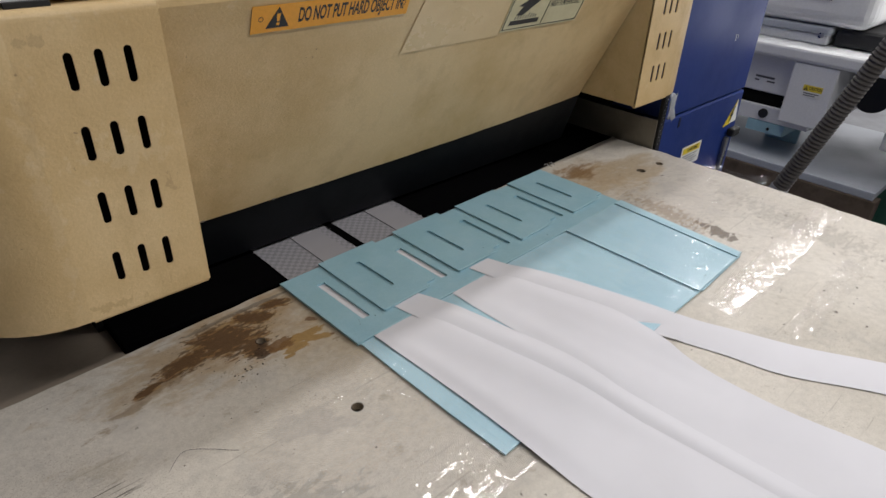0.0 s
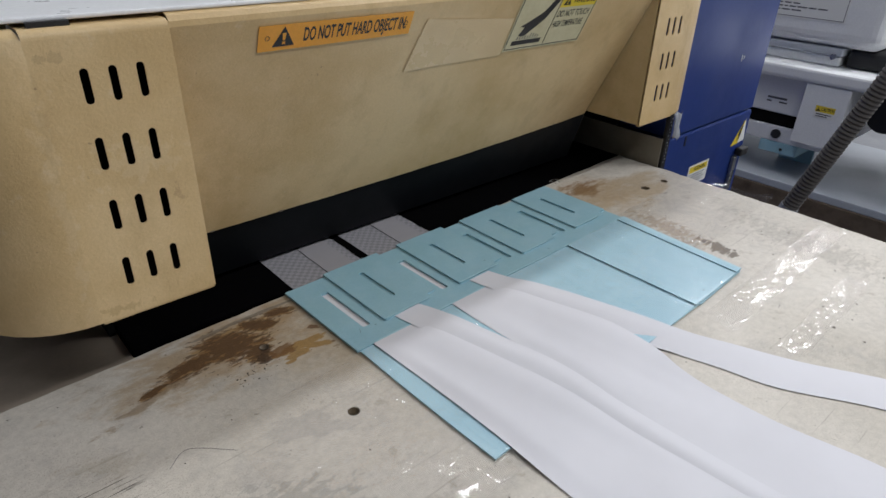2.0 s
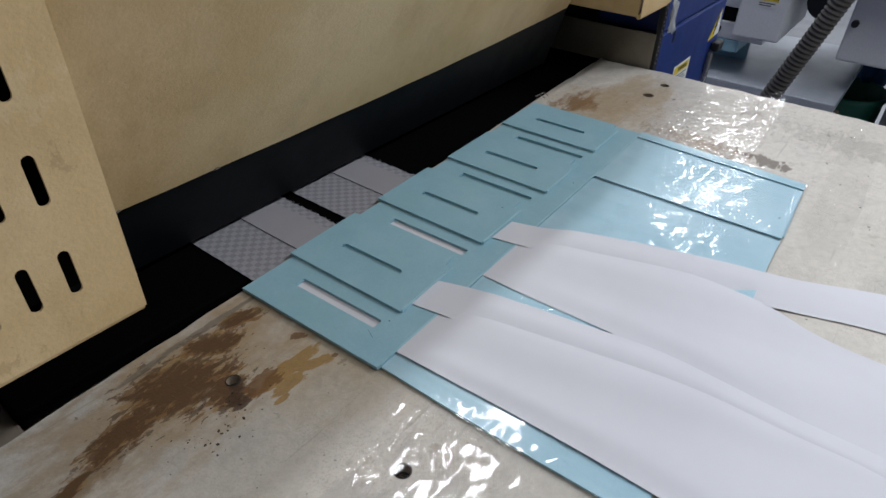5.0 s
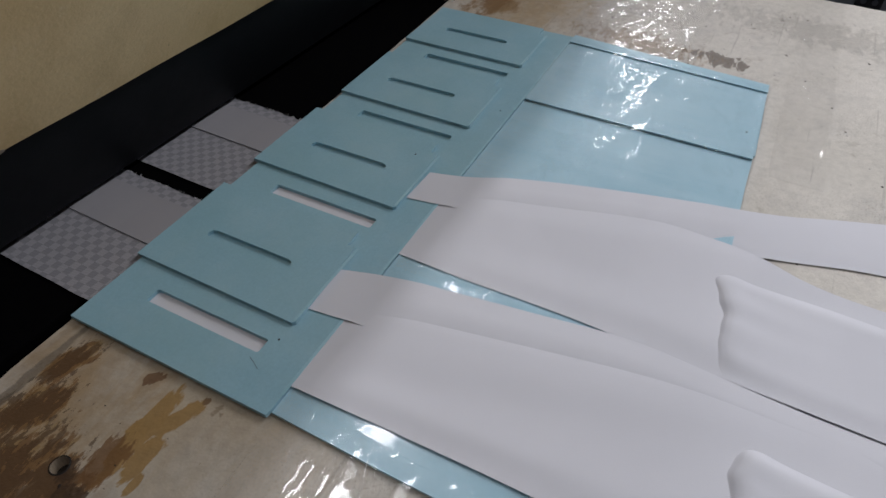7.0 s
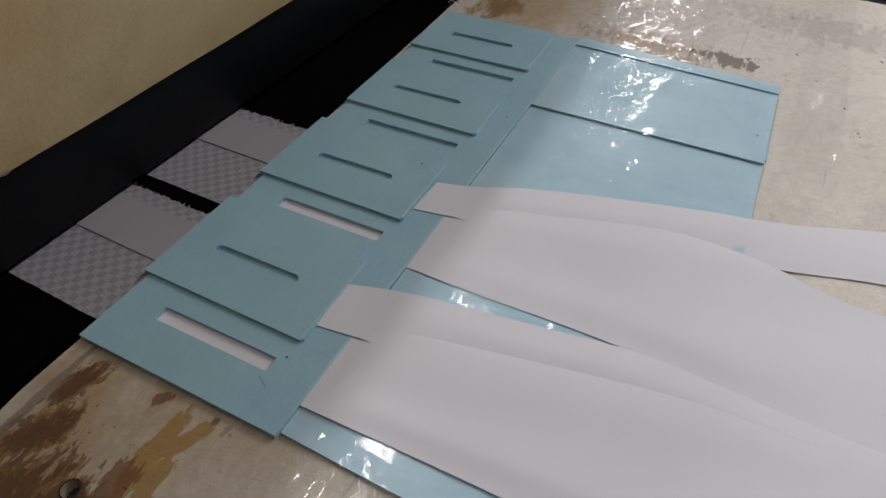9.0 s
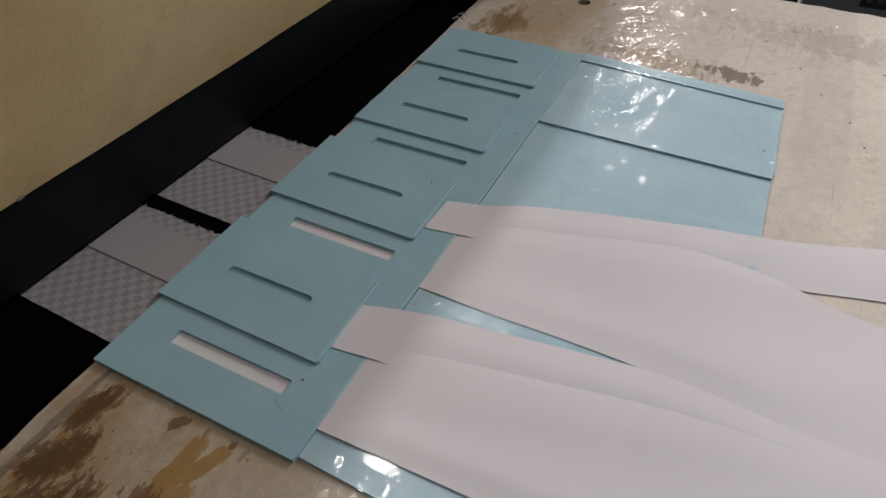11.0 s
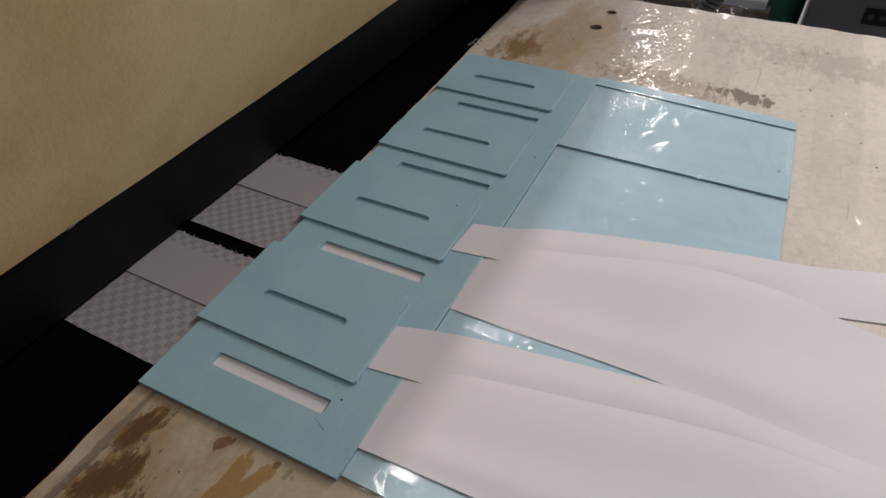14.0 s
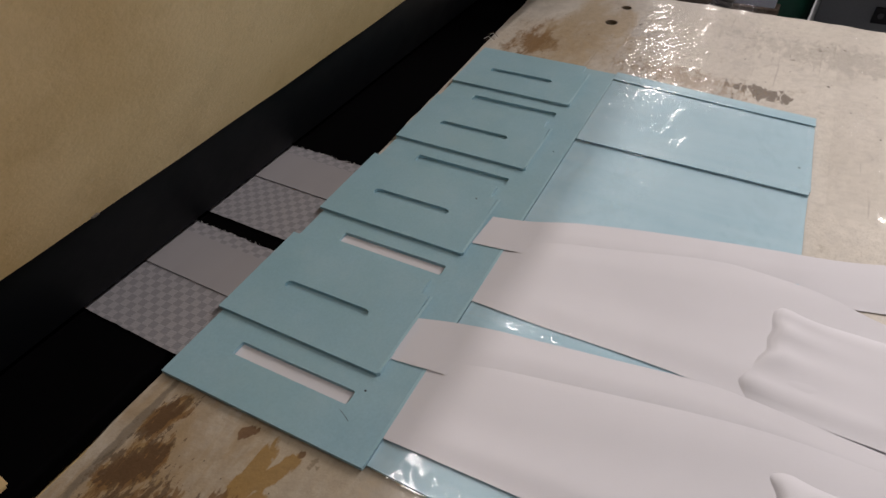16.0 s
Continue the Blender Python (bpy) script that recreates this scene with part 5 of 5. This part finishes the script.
def green_bin():
    e = thing("waste_bin", "green plastic basket with an open rim on the floor", "bin", 1.86, -0.185, 0.055)
    bm = bmesh.new()
    n = 40
    rings = []
    for z, r in ((0.0, 0.085), (0.004, 0.088), (0.2, 0.098), (0.375, 0.106), (0.385, 0.112), (0.397, 0.113), (0.401, 0.110), (0.395, 0.105), (0.2, 0.094), (0.010, 0.083)):
        rings.append([bm.verts.new((r * math.cos(2 * math.pi * k / n), r * math.sin(2 * math.pi * k / n), z)) for k in range(n)])
    for a, b in zip(rings, rings[1:]):
        for k in range(n):
            bm.faces.new((a[k], a[(k + 1) % n], b[(k + 1) % n], b[k]))
    bm.faces.new(rings[0][::-1])
    bm.faces.new(rings[-1])
    part("tub", bm, M_GREEN, e, smooth=True)
    for k in range(0, n, 2):
        a = 2 * math.pi * k / n
        part("rib", tube([(0.0955 * math.cos(a), 0.0955 * math.sin(a), 0.16), (0.1035 * math.cos(a), 0.1035 * math.sin(a), 0.36)], 0.0025, 5), M_GREEN, e)
    part("foot_block", box(-0.09, 0.09, -0.08, 0.08, -0.055, -0.001), M_WOOD, e)
    part("rag", blob(0.0, 0.02, 0.30, 0.06, 0.05, 0.03, 4.0), M_WOOD, e)
    b = thing("cloth_bundle", "dark blue cloth bundle hanging beside the bin", "cloth", 2.02, -0.235, 0.06)
    part("cloth", blob(0, 0, 0.55, 0.06, 0.075, 0.085, 1.0), M_BAG, b, smooth=True)
    part("tail", blob(-0.03, 0.0, 0.44, 0.04, 0.05, 0.09, 2.0), M_BAG, b, smooth=True)
    part("hook", tube([(0, 0, 0.60), (0.01, 0, 0.68), (0.02, 0, 0.722)], 0.004, 8), M_BLACK, b)
    r = thing("red_cable", "loop of red rubber cable", "cable")
    pts = [(2.0 + 0.01 * math.sin(k * 0.7), -0.26 - 0.10 * k / 14, 0.66 - 0.14 * math.sin(math.pi * (0.35 + 0.5 * k / 14)) + 0.05 * k / 14) for k in range(15)]
    part("cable", tube(pts, 0.005, 8), M_RED, r, smooth=True)
    g = thing("grey_cabinet", "plain grey metal cabinet behind the table", "cabinet")
    part("body", box(1.78, 2.05, -1.25, -0.300, 0.0, 0.66, 0.004), M_CABINET, g)
    part("socket_plate", box(1.774, 1.7795, -0.485, -0.425, 0.40, 0.44, 0.002), M_BLACK, g, "black socket plate")
    for y in (-0.468, -0.442):
        part("socket_hole", disc(0, 0, 0, 0.007, 0.002, 10), M_INK_GREY, g).matrix_basis = pose(1.7738, y, 0.42, 0, -90)


def blob(cx, cy, cz, rx, ry, rz, seed):
    bm = bmesh.new()
    bmesh.ops.create_icosphere(bm, subdivisions=4, radius=1.0)
    for v in bm.verts:
        d = 1.0 + 0.30 * noise.noise(v.co * 1.6 + Vector((seed, 0, 0))) + 0.14 * noise.noise(v.co * 4.5 + Vector((0, seed, 0)))
        v.co = Vector((cx + rx * v.co.x * d, cy + ry * v.co.y * d, cz + rz * v.co.z * d))
    return bm


green_bin()


# ---- the moving cloth ----
SPEED = 0.11          # metres a second into the press
SEG = 6 / 210
BEND_IN, BEND_OUT, R = -0.14, 1.40, 0.08


def route(s):
    """Pose on the cloth's way at s metres past the table edge: floor, up through the feed slit, along the belt, down behind."""
    q = math.pi / 2 * R
    flat = 0.8000
    if s >= BEND_OUT:
        d = s - BEND_OUT
        if d < q:
            a = d / R
            return pose(0, BEND_OUT + R * math.sin(a), flat - R * (1 - math.cos(a)), -math.degrees(a))
        return pose(0, BEND_OUT + R, flat - R - (d - q), -90)
    if s >= BEND_IN:
        return pose(0, s, flat)
    d = BEND_IN - s
    if d < q:
        a = d / R
        return pose(0, BEND_IN - R * math.sin(a), flat - R * (1 - math.cos(a)), math.degrees(a))
    d -= q
    h = flat - 2 * R - 0.02
    if d < h:
        return pose(0, BEND_IN - R, flat - R - d, 90)
    d -= h
    if d < q:
        a = d / R
        return pose(0, BEND_IN - R - R * (1 - math.cos(a)), 0.02 + R - R * math.sin(a), 90 - math.degrees(a))
    return pose(0, BEND_IN - 2 * R - (d - q), 0.02)


def band(x0, width, label):
    """Checked shirting with a plain tape folded on it, in short lengths that travel one behind the other."""
    e = thing("fused_fabric_band", label, "fabric", x0, 0.0, 0.0005, 0, group="fabric on the belt")
    rnd = random.Random(int(x0 * 1000))
    meshes = []
    for v in range(3):
        bm = bmesh.new()
        n = 6
        a = [bm.verts.new((0.0 + rnd.uniform(-0.0002, 0.0002), SEG * (k / n - 0.5), 0.0)) for k in range(n + 1)]
        b = [bm.verts.new((width + rnd.uniform(-0.0010, 0.0006), SEG * (k / n - 0.5), 0.0)) for k in range(n + 1)]
        for k in range(n):
            bm.faces.new((a[k], b[k], b[k + 1], a[k + 1]))
        t0, t1 = width * 0.505, width * 0.885
        c = [bm.verts.new((t0, SEG * (k / n - 0.5), 0.0009)) for k in range(n + 1)]
        d = [bm.verts.new((t1, SEG * (k / n - 0.5), 0.0006)) for k in range(n + 1)]
        c0 = [bm.verts.new((t0, SEG * (k / n - 0.5), 0.0001)) for k in range(n + 1)]
        for k in range(n):
            bm.faces.new((c[k], d[k], d[k + 1], c[k + 1])).material_index = 1
            bm.faces.new((c0[k], c[k], c[k + 1], c0[k + 1])).material_index = 1
        for k in range(13):
            y = rnd.uniform(-SEG / 2, SEG / 2)
            x = width - 0.0005
            l, w = rnd.uniform(0.0006, 0.0020), rnd.uniform(-0.002, 0.002)
            p = [bm.verts.new(q) for q in ((x, y, 0.0002), (x, y + 0.0004, 0.0002), (x + l, y + w, 0.0008))]
            bm.faces.new(p).material_index = 2
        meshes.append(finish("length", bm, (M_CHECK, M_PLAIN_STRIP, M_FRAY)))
    made = []
    for k in range(82):
        ob = new("length", meshes[k % 3])
        ob.parent = e
        made.append((ob, 0.14 - SEG * k))
    return made


FOLD_FORM = [(-0.125, -0.60), (-0.085, -0.08), (-0.050, 0.12), (-0.026, 0.30), (-0.012, 0.62), (-0.0045, 0.98), (-0.0005, 0.96), (0.0024, 0.66), (0.0042, 0.22), (0.0075, -0.35)]


def fold(width, tall, seed, label, under):
    """A seam's fold: a rounded ragged lip across the strip, with soft wrinkles trailing behind it;
    under is the share of its width that slips beneath the flap beside it."""
    e = thing("fabric_fold", label, "fabric", 0, 0, 0, group="seam folds in the strips")
    rows = []
    n, nx = 4, 34
    path = []
    for (qa, ha), (qb, hb) in zip(FOLD_FORM, FOLD_FORM[1:]):
        path += [(qa + (qb - qa) * k / n, ha + (hb - ha) * k / n) for k in range(n)]
    path.append(FOLD_FORM[-1])
    for _ in range(2):
        path = [path[0]] + [tuple((path[i - 1][j] + 2 * path[i][j] + path[i + 1][j]) / 4 for j in (0, 1)) for i in range(1, len(path) - 1)] + [path[-1]]
    for q, h in path:
        row = []
        for i in range(nx + 1):
            g = i / nx
            lead = 0.011 * noise.noise(Vector((g * 2.2, seed, 0.3))) + 0.0035 * noise.noise(Vector((g * 7, seed, 2)))
            swell = 0.85 + 0.45 * noise.noise(Vector((g * 3.6, 0.4, seed + 6)))
            z = tall * h * (swell if h > 0 else 1.0)
            streak = noise.noise(Vector((g * 6.5 + 3, q * 7, seed + 3)))
            z += 0.50 * tall * streak * math.exp(min(q, 0.0) / 0.05) * max(0.0, h) ** 0.5
            edge = eased(g / 0.16)
            z = z * (0.25 + 0.75 * edge) - 0.0014 * (1 - edge)
            z += 0.0018 * g * g
            z -= (tall * 1.1 + 0.003) * eased((g - (1 - under)) / under)
            row.append((width * g, q + lead * math.exp(min(q, 0.0) / 0.04), z))
        rows.append(row)
    part("cloth", sheet(rows), M_WHITE_CLOTH, e, smooth=True)
    return e


def fold_rows(x_far, x_near, cross, low):
    """Rows for a fold that passes the guide's back edge at the time cross: over the strip, flat under the guide, up again on the belt."""
    rows = []
    t = 0.0
    while t <= 16.001:
        s = -0.120 + SPEED * (t - cross)
        s += 0.013 * min(1.0, max(0.0, (s + 0.09) / 0.05))
        s = min(s, 1.18)
        keys = [(-0.80, 0.0018), (-0.345, 0.0021), (-0.285, 0.0049), (-0.165, 0.0049), (-0.135, 0.0040), (-0.108, -low)]
        keys += [(-0.002, -low), (0.006, 0.0006), (0.080, 0.0006), (0.094, -0.016), (0.35, -0.016), (0.60, -0.004), (1.3, -0.002)]
        z = TOP + straight_through(keys, s)
        over = max(0.0, -0.80 - s)
        x = straight_through([(-0.35, x_far), (-0.12, x_near), (0.4, x_near)], s)
        if over > 0:
            m = pose(x, -0.8325, max(TOP - over, 0.16), 85)
        else:
            m = pose(x, max(s, -0.805), z)
        rows.append((round(t, 3), m))
        t += 0.125
    return rows


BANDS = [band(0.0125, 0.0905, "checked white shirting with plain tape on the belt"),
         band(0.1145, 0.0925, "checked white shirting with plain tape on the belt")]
FOLDS = []
for late, cross in enumerate((-0.40, 8.56, 17.40)):
    for x_near, x_far, width, tall, lag, under in ((0.0208, 0.0262, 0.074, 0.0048, 0.20, 0.24), (0.1195, 0.1215, 0.080, 0.0036, 0.0, 0.24)):
        f = fold(width, tall, 3.7 * late + 40 * x_near, "raised seam fold travelling along a white strip", under)
        FOLDS.append((f, x_far, x_near, cross + lag, 0.0125))


def motions():
    for lengths in BANDS:
        for ob, s0 in lengths:
            walk(ob, [(0.5 * k, route(s0 + SPEED * 0.5 * k)) for k in range(33)])
    for f, x_far, x_near, cross, low in FOLDS:
        walk(f, fold_rows(x_far, x_near, cross, low))
    # the narrow strip is drawn aside slowly, about its place in the guide
    turns = ((0.0, 1.3), (3.0, 1.3), (6.0, 0.2), (9.0, -0.9), (12.5, -2.2), (14.5, -3.0), (16.0, -2.4))
    walk(FOLDED, [(t, pose(0.077, -0.105, 0, 0, 0, a) @ pose(-0.077, 0.105, 0)) for t, a in ((0.0, 3.0), (3.0, 2.7), (5.5, 0.5), (6.5, 0.0), (16.0, 0.0))])
    walk(PULLED, [(t, pose(0.178, -0.105, 0, 0, 0, a) @ pose(-0.178, 0.105, 0)) for t, a in turns])


motions()
